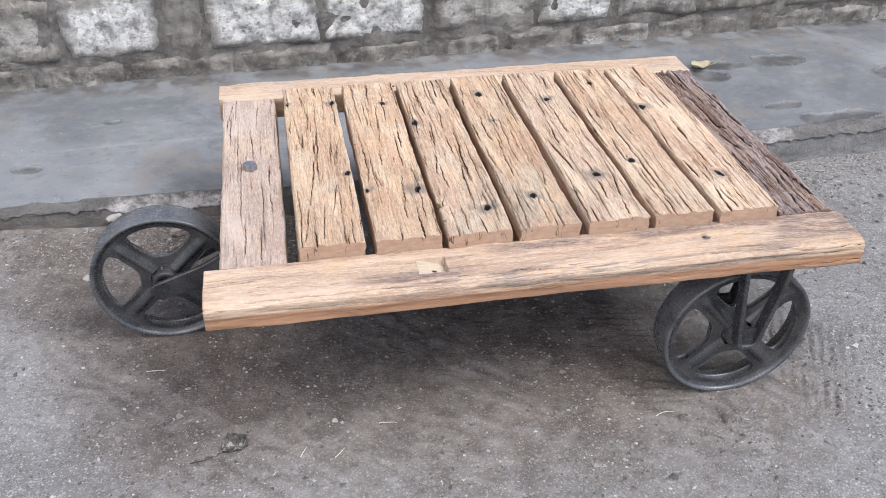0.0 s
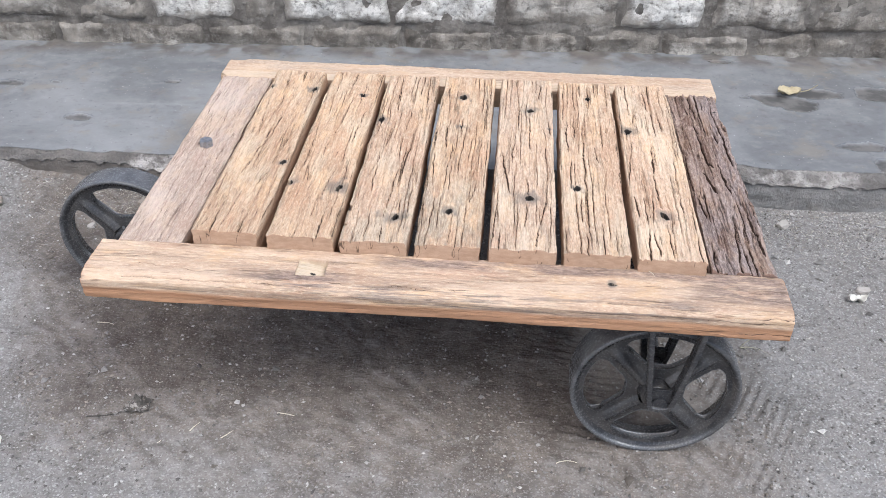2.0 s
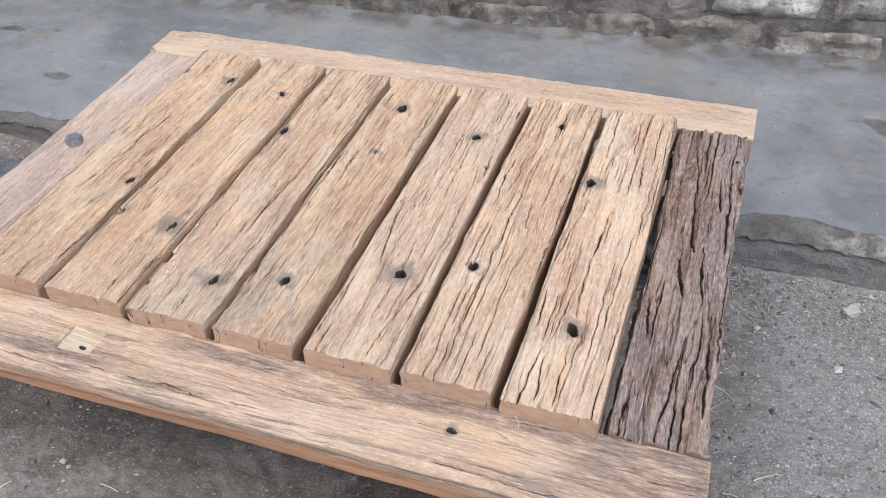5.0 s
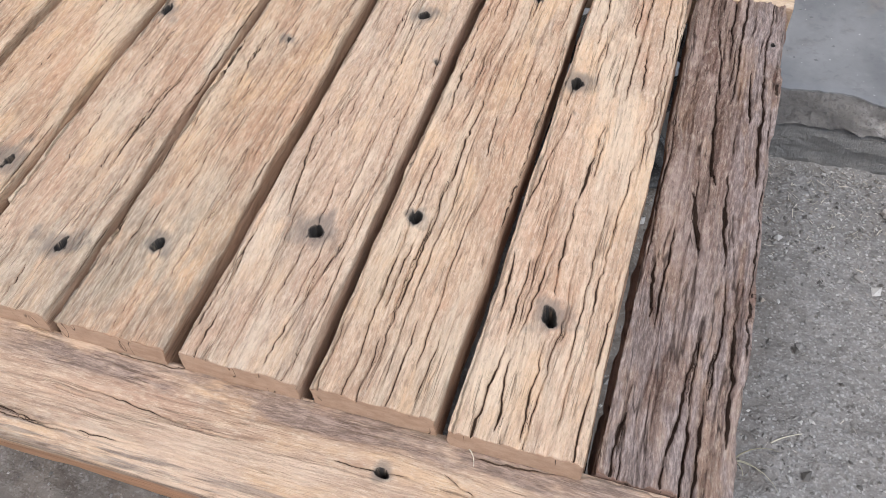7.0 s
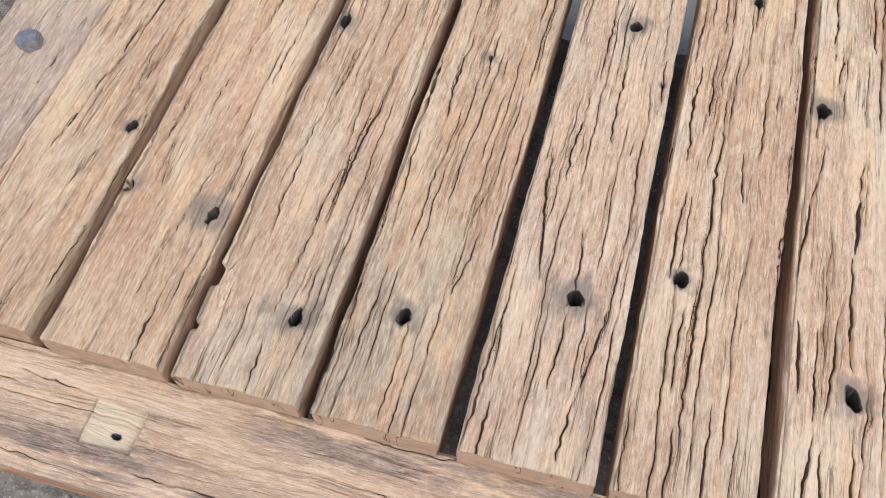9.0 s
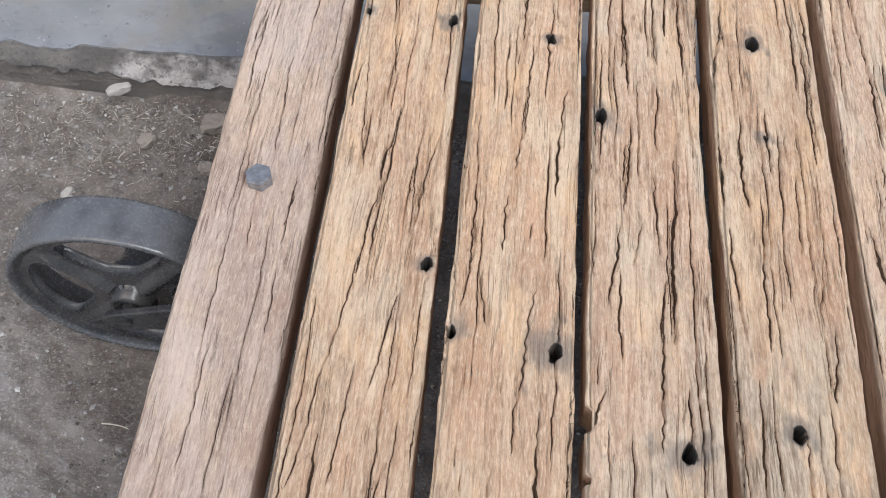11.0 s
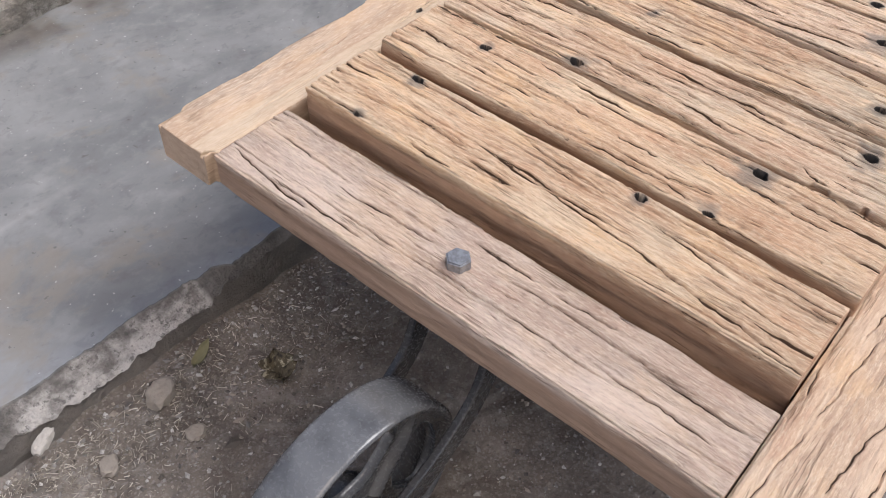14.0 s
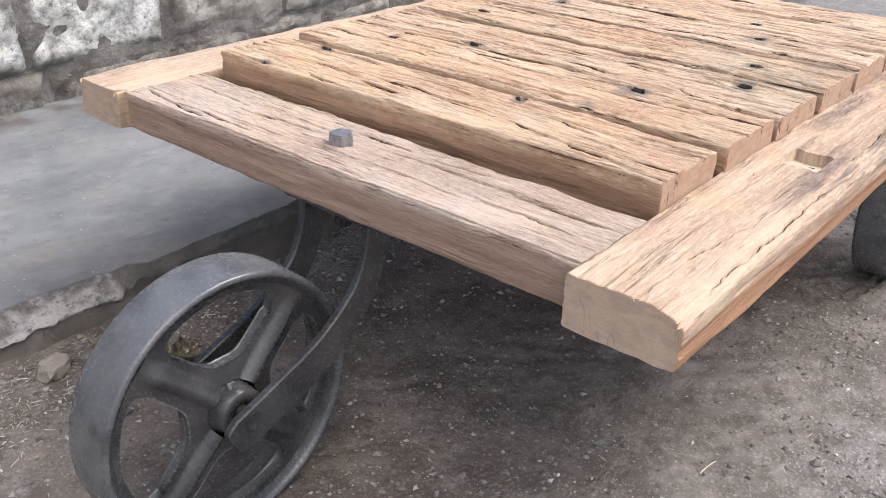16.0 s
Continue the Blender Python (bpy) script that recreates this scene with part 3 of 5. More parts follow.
        half[idx[:, 0], idx[:, 1]] = core[better]
        line[near] = np.maximum(line[near], np.exp(-((gap / (wd + 0.0005)) ** 2)) * taper)

    for x0, v0, x1, v1, size in checks:
        t = (V - v0) / (v1 - v0)
        course = x0 + (x1 - x0) * t
        near = (t > 0) & (t < 1) & (np.abs(X - course) < 0.012) & (is_top > 0.5)
        if not near.any():
            continue
        tt, ln, key = t[near], v1 - v0, x0 * 700 + v0 * 90
        wander = 0.0036 * (vnoise(tt * ln / 0.034 + key, 0 * tt, seed + 31) - 0.5) + 0.0022 * (vnoise(tt * ln / 0.007 + key, 0 * tt, seed + 32) - 0.5)
        carve(near, X[near] - course[near] - wander - 0.7 * jag[near], tt, ln, 0.00034 * size * wide, key)
        made.append((np.interp((v0 + v1) / 2, v, flow[:, np.argmin(np.abs(xs - (x0 + x1) / 2))]), v0, v1))
    for c0, v0, ln, wd in wanted:
        if any(abs(c0 - c1) < (0.0080 if wd > 0.0005 else 0.0056 if wd > 0.0004 else 0.0034) and v0 < v2 and v1 < v0 + ln for c1, v1, v2 in made):
            continue
        made.append((c0, v0, v0 + ln))
        t = (V - v0) / ln
        near = (t > 0) & (t < 1) & (np.abs(flow - c0) < 0.010)
        if not near.any():
            continue
        tt = t[near]
        drift = 0.0022 * (vnoise(tt * ln / 0.03 + c0 * 900, 0 * tt, seed + 31) - 0.5) + jag[near]
        carve(near, flow[near] - c0 - drift, tt, ln, wd * wide * (0.78 if checks else 1.0), c0 * 500)
    line *= np.tile(np.where((zs < -b * 1.5), 0.28, 1.0), (rows, 1))
    half *= np.tile(np.where((zs < -b * 1.2), sides, 1.0), (rows, 1))
    depth = 0.0045 * line
    sw = flow
    dim = 0.22 * line
    # soft grain relief and saw waviness
    relief = (0.0018 * (fbm(sw / 0.0034, V / 0.04, seed + 11, 3) - 0.5) + 0.0034 * (fbm(sw / 0.0095, V / 0.055, seed + 49, 3) - 0.5)) * rough + 0.0028 * (fbm(S / 0.04, V / 0.12, seed + 12) - 0.5)
    if ridge:
        g = fbm(sw / 0.012, V / 0.17, seed + 14, 4)
        g2 = fbm(sw / 0.0045, V / 0.05, seed + 16, 3)
        flake = smooth(0.43, 0.50, g) + 0.7 * smooth(0.58, 0.63, g)
        relief = relief + ridge * (0.55 * flake + 0.7 * (g2 - 0.5) - 0.5)
        k = min(1.0, ridge / 0.005)
        dim = np.maximum(dim, k * 0.75 * np.exp(-(((g - 0.445) / 0.022) ** 2)) * smooth(0.35, 0.6, g2 + 0.15))
        dim = np.maximum(dim, smooth(0.36, 0.27, g) * 0.35 * k)
    # chipped arrises along both long edges
    edge = np.minimum(np.minimum(X, width - X), 0.012) / 0.012
    chip = smooth(0.46, 0.85, fbm(V * 26, X * 30, seed + 15)) * (1 - edge) ** 2 * 0.008 * straight * is_top
    chip = chip + smooth(0.50, 0.75, fbm(V * 95, X * 60, seed + 45)) * (1 - edge) ** 4 * 0.0035 * is_top
    stain_shade = np.zeros_like(S)
    hole = np.zeros_like(S)
    for hx, hy, hr, hs in holes:
        d = np.hypot((X - hx) / 1.0, (V - hy) / 1.45) * (1 + 0.95 * (fbm(X * 110, V * 95, seed + hx * 50, 3) - 0.5))
        hole = np.maximum(hole, (1 - smooth(hr * 0.54, hr * 0.84, d)) * is_top)
        halo = np.hypot((X - hx) / 1.15, (V - hy) / 1.0)
        # full value in the hole for its painted shade, a stain halo around
        stain_shade = np.maximum(stain_shade, np.maximum((1 - smooth(hr * 0.80, hr * 1.25, d)), 0.66 * (1 - smooth(hs * 0.35, hs * 1.25, halo * (1 + 1.7 * (fbm(X * 90, V * 60, seed + hy * 30, 4) - 0.5))))) * is_top)
    pale = 0.5 * (1 - edge) ** 2 * is_top * smooth(0.42, 0.62, fbm(V * 30, X * 40, seed + 46)) if ridge < 0.005 else np.zeros_like(S)
    down = np.clip(-Z / thick, 0, 1)
    flank = smooth(0.10, 0.28, down + 0.10 * (fbm(V * 22, S * 60, seed + 47) - 0.5)) if not wane else smooth(0.30, 0.46, down + 0.16 * (fbm(V * 14, S * 50, seed + 47) - 0.5))
    old = weather * smooth(0.30, 0.02, V + 0.26 * (fbm(X * 22, V * 7, seed + 52, 3) - 0.5)) if weather else np.zeros_like(S)
    if bands == 2:
        old = np.maximum(smooth(0.40, 0.12, V), smooth(0.052, 0.085, X + 0.03 * (fbm(V * 6, 0 * V, seed + 55) - 0.5))) * smooth(0.30, 0.50, fbm(X * 60, V * 11, seed + 56))
    if bands == 1:
        drift = 0.016 * (fbm(V * 3.0, 0 * V, seed + 53) - 0.5)
        rear = smooth(0.040, 0.030, X + drift) * smooth(0.42, 0.58, V)
        crest = smooth(0.062, 0.070, X + drift) * smooth(0.096, 0.086, X + drift) * smooth(0.24, 0.34, V) * smooth(0.50, 0.42, V)
        old = np.maximum(np.maximum(rear, crest), smooth(1.00, 1.12, V) * smooth(0.09, 0.07, X)) * smooth(0.16, 0.34, fbm(X * 30, V * 9, seed + 54)) * is_top
    if bands == 3:
        pale = np.maximum(pale, 0.42 * smooth(width - 0.036, width - 0.033, X + 0.004 * (fbm(V * 5, 0 * V, seed + 57) - 0.5)) * is_top)
        old = 0.5 * smooth(0.52, 0.70, fbm(X * 26, V * 8, seed + 58)) * is_top * (X < width - 0.034)
    grime = np.zeros_like(S)
    if wane:
        grime = smooth(width - 0.034, width - 0.012, X) * smooth(0.42, 0.22, down) * smooth(0.30, 0.55, fbm(V * 5, S * 20, seed + 48))
    cut = np.zeros_like(S)
    if recess:
        rx, ry, rw, rl, rd = recess
        inside = (np.abs(X - rx) < rw / 2) * (np.abs(V - ry) < rl / 2) * is_top
        slope = 0.22 + 0.78 * np.clip(0.5 + (V - ry) / rl, 0, 1)
        cut = rd * slope * inside
        pale = np.maximum(pale, inside * 0.85)
    gone = np.zeros_like(S)
    for dx, dy, rx, ry in dents:
        q = np.hypot((X - dx) / rx, (V - dy) / ry) + 0.5 * (fbm(X * 160, V * 120, seed + 40) - 0.5)
        gone = np.maximum(gone, 1 - smooth(0.55, 1.0, q))
    move = relief + lift * is_top * min(1.0, rough) - depth - chip
    PX = X + nx[None, :] * move
    PZ = Z + nz[None, :] * move
    inward = np.sign(width / 2 - X)
    PX = PX + inward * gone * 0.007 * (edge < 1)
    PZ = PZ - gone * 0.006 * is_top
    PZ = PZ - 0.024 * hole - cut
    if wane:
        far = np.clip((X - (width - 0.036)) / 0.036, 0, 1)
        up = smooth(-thick * 0.9, -0.005, Z)
        PZ = PZ - wane * far**2.1 * up * (0.65 + 0.7 * fbm(V * 3.2, 0 * V, seed + 17))
    # long edges are not quite straight
    PX = PX + 0.0045 * straight * (fbm(V * 3.1, 0 * V + np.sign(X - width / 2) * 2, seed + 18) - 0.5) * (np.abs(X / width - 0.5) * 2)
    PY = V.copy()
    PY += np.tile(0.003 * (fbm(xs * 60, zs * 60, seed + 19) - 0.5), (rows, 1)) * (np.abs(V / length - 0.5) * 2) ** 8
    verts = np.stack([PX, PY, PZ], -1).reshape(-1, 3).tolist()
    faces = grid_faces(rows, n, wrap=True)
    slots = [0] * len(faces)
    # sawn ends: an inner ring and a cap
    # crack darkness together with the shade painted into holes and grooves
    dark = np.clip(dim + hole * 1.0, 0, 1).ravel().tolist()
    ca, cm, ch = away.ravel().tolist(), mask.ravel().tolist(), half.ravel().tolist()
    sd, gm, od = flank.ravel().tolist(), grime.ravel().tolist(), old.ravel().tolist()
    st, pl, fl = stain_shade.ravel().tolist(), pale.ravel().tolist(), flow.ravel().tolist()
    for r, sign in ((0, -1), (rows - 1, 1)):
        base = len(verts)
        cx, cz = width / 2, -thick / 2
        for i in range(n):
            x, y, z = verts[r * n + i]
            verts.append((cx + (x - cx) * 0.985, (length if r else 0.0) + sign * 0.0015, cz + (z - cz) * 0.975))
        sd += [1.0] * n; gm += [0.0] * n; od += [0.0] * n; dark += [0.0] * n; st += [0.0] * n; pl += [0.0] * n; fl += fl[r * n:(r + 1) * n]; ca += [0.006] * n; cm += [0.0] * n; ch += [0.0] * n
        for i in range(n):
            j = (i + 1) % n
            q = [r * n + i, r * n + j, base + j, base + i]
            faces.append(q[::-1] if sign < 0 else q)
            slots.append(0)
        cap = list(range(base, base + n))
        faces.append(cap if sign > 0 else cap[::-1])
        slots.append(1)
    faces = [f[::-1] for f in faces]
    me = raw_mesh(name, verts, faces, (mat, end or M_END), (("side", sd), ("grime", gm), ("old", od), ("tone", [tone] * len(sd)), ("crack", dark), ("stain_shade", st), ("pale", pl), ("flow", fl), ("split", ca), ("split_on", cm), ("split_half", ch)), True, slots)
    sharp = np.zeros(len(me.polygons), dtype=bool)
    flat = np.array(slots) == 1
    if recess:
        level = np.concatenate([cut.ravel(), np.zeros(len(verts) - cut.size)])
        corner = level[np.array(faces[:(rows - 1) * n])]
        flat[:(rows - 1) * n] |= np.ptp(corner, axis=1) > 0.0015
    me.polygons.foreach_set("use_smooth", ~flat)
    return me


CART = (0.6, 0.34, 0.0)
cart = thing("cart_coffee_table", pose(*CART), "reclaimed weathered wood cart coffee table on three black iron wheels", "coffee table")
LEVEL = 0.39   # top of the outer frame
PLANK_TOP = 0.417



def plank(x, width, y, holes, checks, dents=(), tone=1.0, weather=0.0, thick=0.055, rise=0.0):
    """One deck plank: its edge, width and front end; bolt holes (x, y, radius, stain radius) and dents in the cart's plan."""
    seed = 11.3 + 59.3 * x
    local = [(hx - x, hy - y, hr, hs) for hx, hy, hr, hs in holes]
    bites = [(dx - x, dy - y, rx, ry) for dx, dy, rx, ry in dents]
    me = timber("plank", 0.668 - y, width, thick, M_PLANK, seed, local, dents=bites, end=M_END_P, wide=0.9, crack=1.7, ridge=0.0026, checks=checks, tone=tone, weather=weather, straight=0.45)
    return part_mesh("plank", me, cart, pose(x, y, PLANK_TOP + rise))


plank(0.158, 0.119, -0.006, [(0.266, 0.573, 0.0066, 0.014), (0.2705, 0.241, 0.0062, 0.013), (0.1635, 0.585, 0.004, 0.010)],
      [(0.054, 0.250, 0.063, 0.449, 2), (0.052, 0.483, 0.034, 0.663, 1), (0.013, 0.012, 0.046, 0.269, 2), (0.033, -0.02, 0.032, 0.066, 3), (0.070, 0.108, 0.092, 0.229, 1.5), (0.089, -0.01, 0.096, 0.047, 1.5), (0.047, 0.016, 0.058, 0.140, 1), (0.092, 0.274, 0.111, 0.430, 1), (0.031, 0.351, 0.013, 0.549, 1),
       (0.052, 0.344, 0.063, 0.443, 3), (0.042, 0.229, 0.052, 0.344, 2.5), (0.006, 0.440, 0.011, 0.523, 1.5), (0.028, 0.369, 0.032, 0.434, 2), (0.082, 0.282, 0.084, 0.366, 2), (0.033, 0.647, 0.035, 0.682, 2), (0.040, 0.571, 0.036, 0.636, 1)],
      tone=1.0, weather=0.25, thick=0.080)
plank(0.296, 0.121, -0.010, [(0.382, 0.556, 0.0058, 0.009), (0.300, 0.170, 0.0066, 0.014), (0.400, 0.157, 0.0070, 0.026)],
      [(0.019, 0.250, 0.012, 0.456, 1.5), (0.055, 0.557, 0.057, 0.684, 1), (0.097, 0.339, 0.106, 0.492, 2), (0.062, 0.409, 0.066, 0.573, 1.5), (0.066, 0.062, 0.082, 0.239, 2), (0.088, -0.02, 0.091, 0.112, 3), (0.047, -0.02, 0.049, 0.060, 2), (0.011, 0.206, 0.020, 0.273, 1),
       (0.054, 0.595, 0.058, 0.671, 2), (0.002, 0.426, 0.002, 0.570, 1.5), (-0.003, 0.309, 0.002, 0.426, 2), (0.056, 0.372, 0.067, 0.531, 1.5), (0.046, 0.269, 0.050, 0.342, 1.5), (0.038, 0.189, 0.027, 0.248, 1.5)],
      tone=1.02, weather=0.2, rise=0.001)
plank(0.4295, 0.120, -0.011, [(0.441, 0.445, 0.0072, 0.018), (0.519, 0.069, 0.0072, 0.020)],
      [(0.040, 0.487, 0.036, 0.668, 2), (0.038, 0.347, 0.046, 0.466, 2), (0.070, 0.412, 0.073, 0.517, 1.5), (0.081, 0.185, 0.090, 0.419, 3), (0.066, 0.076, 0.072, 0.226, 2.5), (0.043, 0.267, 0.053, 0.325, 1), (0.032, 0.160, 0.030, 0.266, 2), (0.073, -0.02, 0.068, 0.058, 2.5), (-0.004, 0.088, 0.019, 0.138, 2), (0.092, 0.078, 0.092, 0.156, 1.5),
       (0.034, 0.527, 0.034, 0.620, 1.5), (0.034, 0.330, 0.036, 0.427, 2), (0.019, 0.222, 0.034, 0.330, 2), (0.069, 0.278, 0.068, 0.385, 1.5), (0.004, 0.250, 0.006, 0.358, 1.5), (0.069, 0.189, 0.077, 0.259, 2)],
      dents=[(0.4295, 0.095, 0.010, 0.014), (0.431, 0.040, 0.004, 0.005)], tone=1.0, weather=0.45, rise=-0.001)
plank(0.5635, 0.117, -0.013, [(0.612, 0.567, 0.0082, 0.017), (0.617, 0.098, 0.0074, 0.016), (0.617, 0.431, 0.0030, 0.009)],
      [(-0.001, 0.485, 0.017, 0.642, 2), (0.003, 0.347, 0.001, 0.485, 3), (0.026, 0.350, 0.026, 0.474, 2.5), (0.014, 0.194, 0.005, 0.343, 1.5), (0.055, 0.388, 0.056, 0.491, 1.5), (0.018, -0.02, 0.024, 0.164, 2), (0.036, 0.186, 0.041, 0.375, 1.5), (0.089, 0.232, 0.097, 0.299, 1), (0.090, 0.141, 0.098, 0.223, 1.5), (0.062, 0.002, 0.058, 0.119, 1)],
      tone=0.98, weather=0.75)
plank(0.6955, 0.119, -0.013, [(0.765, 0.514, 0.0066, 0.019), (0.766, 0.155, 0.0078, 0.026), (0.806, 0.436, 0.0028, 0.006)],
      [(0.033, 0.294, 0.040, 0.425, 2), (0.034, 0.178, 0.011, 0.349, 2.5), (0.071, 0.355, 0.066, 0.505, 2), (0.043, 0.438, 0.043, 0.614, 1.5), (0.069, 0.171, 0.064, 0.254, 1.5), (0.061, 0.067, 0.068, 0.152, 2), (0.004, 0.175, 0.002, 0.269, 2), (0.003, -0.02, 0.011, 0.166, 2.5), (0.017, -0.02, 0.021, 0.054, 3), (0.090, 0.079, 0.101, 0.165, 2), (0.084, 0.008, 0.085, 0.069, 1.5), (0.088, 0.575, 0.092, 0.663, 2)],
      tone=1.03, weather=0.2, rise=0.001)
plank(0.8275, 0.119, -0.012, [(0.894, 0.585, 0.0060, 0.008), (0.859, 0.199, 0.0078, 0.012)],
      [(0.009, 0.485, 0.013, 0.668, 2), (0.017, 0.350, 0.015, 0.486, 3), (0.022, 0.209, 0.020, 0.316, 2), (0.048, 0.033, 0.050, 0.502, 2), (0.086, 0.357, 0.089, 0.480, 1), (0.078, 0.311, 0.072, 0.379, 1.5), (0.047, -0.02, 0.044, 0.068, 2), (0.008, -0.02, 0.004, 0.082, 1.5)],
      tone=1.05, weather=0.3)
plank(0.9595, 0.117, -0.017, [(0.974, 0.440, 0.0078, 0.025), (1.016, 0.118, 0.0082, 0.018)],
      [(0.022, 0.531, 0.024, 0.687, 2.5), (0.065, 0.549, 0.062, 0.661, 2), (0.029, 0.480, 0.032, 0.573, 1.5), (-0.001, 0.225, 0.019, 0.416, 2), (0.051, 0.283, 0.058, 0.408, 3), (0.055, 0.161, 0.051, 0.283, 3), (0.036, 0.103, 0.045, 0.240, 2), (0.013, 0.128, 0.006, 0.205, 2.5), (0.060, 0.005, 0.060, 0.115, 2), (0.038, 0.008, 0.034, 0.085, 2), (0.018, -0.02, 0.028, 0.102, 2.5), (0.093, 0.127, 0.099, 0.377, 1.5), (0.087, 0.460, 0.081, 0.564, 1.5)],
      tone=1.08)

# end boards
me = timber("end_board", 0.690, 0.122, 0.050, M_PINK, 101.5, crack=0.7, wavy=0.7, ridge=0.0014, wide=0.65, straight=0.6,
            checks=[(0.073, 0.530, 0.080, 0.678, 1.5), (0.066, 0.394, 0.061, 0.543, 2), (0.018, 0.459, 0.020, 0.609, 2), (0.098, 0.275, 0.098, 0.360, 1.5), (0.062, 0.268, 0.059, 0.316, 1), (0.009, 0.540, 0.025, 0.690, 2), (0.096, 0.299, 0.098, 0.368, 2), (0.100, 0.171, 0.097, 0.257, 1.5), (0.045, 0.03, 0.050, 0.20, 1.5), (0.075, 0.01, 0.078, 0.13, 1.5)])
part_mesh("end_board", me, cart, pose(0.0155, -0.008, 0.3865), "pinkish gray-brown end board")
me = timber("end_board", 0.690, 0.114, 0.058, M_DARK, 222.5, [(0.101, 0.605, 0.004, 0.006)], crack=0.6, ridge=0.0080, wide=1.2, wavy=1.5, bands=2, end=M_END_D,
            checks=[(0.103, 0.359, 0.094, 0.622, 3), (0.083, 0.249, 0.073, 0.378, 3), (0.059, 0.257, 0.040, 0.352, 4), (0.060, 0.354, 0.044, 0.510, 3), (0.089, 0.097, 0.089, 0.239, 2), (0.055, -0.01, 0.071, 0.159, 4), (0.106, 0.05, 0.103, 0.211, 3), (0.049, 0.497, 0.036, 0.630, 2), (0.087, -0.01, 0.085, 0.151, 3), (0.020, 0.173, 0.014, 0.252, 2), (0.014, -0.01, 0.016, 0.089, 3), (0.087, 0.463, 0.081, 0.553, 2)])
part_mesh("end_board", me, cart, pose(1.0845, -0.008, 0.3895), "dark deeply weathered end board")

# long rails, their grain along x; local x points to the front of the cart
turned = pose(0, 0, 0, 0, 0, -90)
me = timber("front_rail", 1.215, 0.110, 0.053, M_RAIL, 303.1, [(0.050, 0.919, 0.0055, 0.010), (0.060, 0.400, 0.0028, 0.003)], wane=0.010, crack=0.12, wavy=0.6, rough=0.5, long=1.9, ridge=0.0014, wide=0.72,
            checks=[(0.068, -0.01, 0.067, 0.087, 2), (0.067, 0.087, 0.080, 0.211, 2), (0.010, 0.177, 0.004, 0.224, 2), (0.028, 0.158, 0.038, 0.305, 1.5), (0.015, 0.031, 0.029, 0.148, 1), (0.088, 0.430, 0.090, 0.700, 2.5), (0.014, 0.992, 0.005, 1.075, 3), (0.004, 0.60, 0.006, 0.72, 2.5), (0.037, 0.970, 0.050, 1.014, 2), (0.098, 0.906, 0.099, 1.089, 2), (0.051, 1.150, 0.048, 1.198, 3), (0.058, 1.160, 0.056, 1.204, 2.5), (0.024, 0.283, 0.030, 0.367, 1), (0.048, 0.617, 0.059, 0.803, 1), (0.100, 0.05, 0.098, 0.36, 2)],
            bands=1, sides=1.0, recess=(0.054, 0.397, 0.042, 0.052, 0.014))
part_mesh("front_rail", me, cart, pose(-0.008, -0.010, LEVEL) @ turned, "thick front rail with wane edge and routed recess")
me = timber("rear_rail", 1.198, 0.102, 0.052, M_REAR, 404.9, [(0.075, 0.42, 0.004, 0.006)], dents=[(0.0, 0.012, 0.014, 0.040), (0.0, 0.15, 0.006, 0.07), (0.0, 0.34, 0.005, 0.05), (0.102, 0.004, 0.012, 0.010)], crack=0.16, wavy=1.6, rough=0.25, bands=3,
            checks=[(0.022, 0.10, 0.034, 0.21, 1), (0.052, 0.22, 0.044, 0.30, 1.2), (0.018, 0.40, 0.024, 0.62, 1), (0.050, 0.86, 0.047, 1.10, 1), (0.030, 0.74, 0.026, 0.80, 1.2)])
part_mesh("rear_rail", me, cart, pose(0.006, 0.787, 0.387) @ turned, "smooth pale tan rear rail")


# ---- iron work ----
def lathe(profile, count=64):
    """Verts and faces of a closed (radius, y) profile turned about the y axis."""
    pr = np.array(profile)
    a = np.linspace(0, 2 * np.pi, count, endpoint=False)
    x = pr[None, :, 0] * np.cos(a)[:, None]
    z = pr[None, :, 0] * np.sin(a)[:, None]
    y = np.tile(pr[:, 1], (count, 1))
    m = len(pr)
    verts = np.stack([x, y, z], -1).reshape(-1, 3)
    faces = []
    for i in range(count):
        j = (i + 1) % count
        for k in range(m):
            l = (k + 1) % m
            faces.append((i * m + k, i * m + l, j * m + l, j * m + k))
    return verts, faces


R_WHEEL, W_WHEEL, WEB = 0.156, 0.063, -0.0125


def rim_mesh():
    h = W_WHEEL / 2
    # the web sits towards the outer face, so the barrel is shallow in front and deep behind
    tread = [(0.156, h - 0.005), (0.1555, h - 0.002), (0.1535, h), (0.1495, h), (0.1475, h - 0.003)]
    prof = [(r, -y) for r, y in tread] + [(0.1450, -h + 0.006), (0.1415, -0.0230), (0.1380, -0.0205), (0.1340, -0.0200), (0.1340, WEB + 0.0080),
            (0.1390, WEB + 0.0095), (0.1440, 0.008)] + [(r, y) for r, y in tread[::-1]] + [(0.1565, 0.012), (0.1565, -0.012)]
    verts, faces = lathe(prof, 96)
    r = np.hypot(verts[:, 0], verts[:, 2])
    worn = np.where(np.abs(np.abs(verts[:, 1]) - h) < 0.004, 0.50, smooth(0.150, 0.156, r) * 0.75)
    me = raw_mesh("rim", verts, faces, (M_IRON,), (("worn", worn),))
    return me


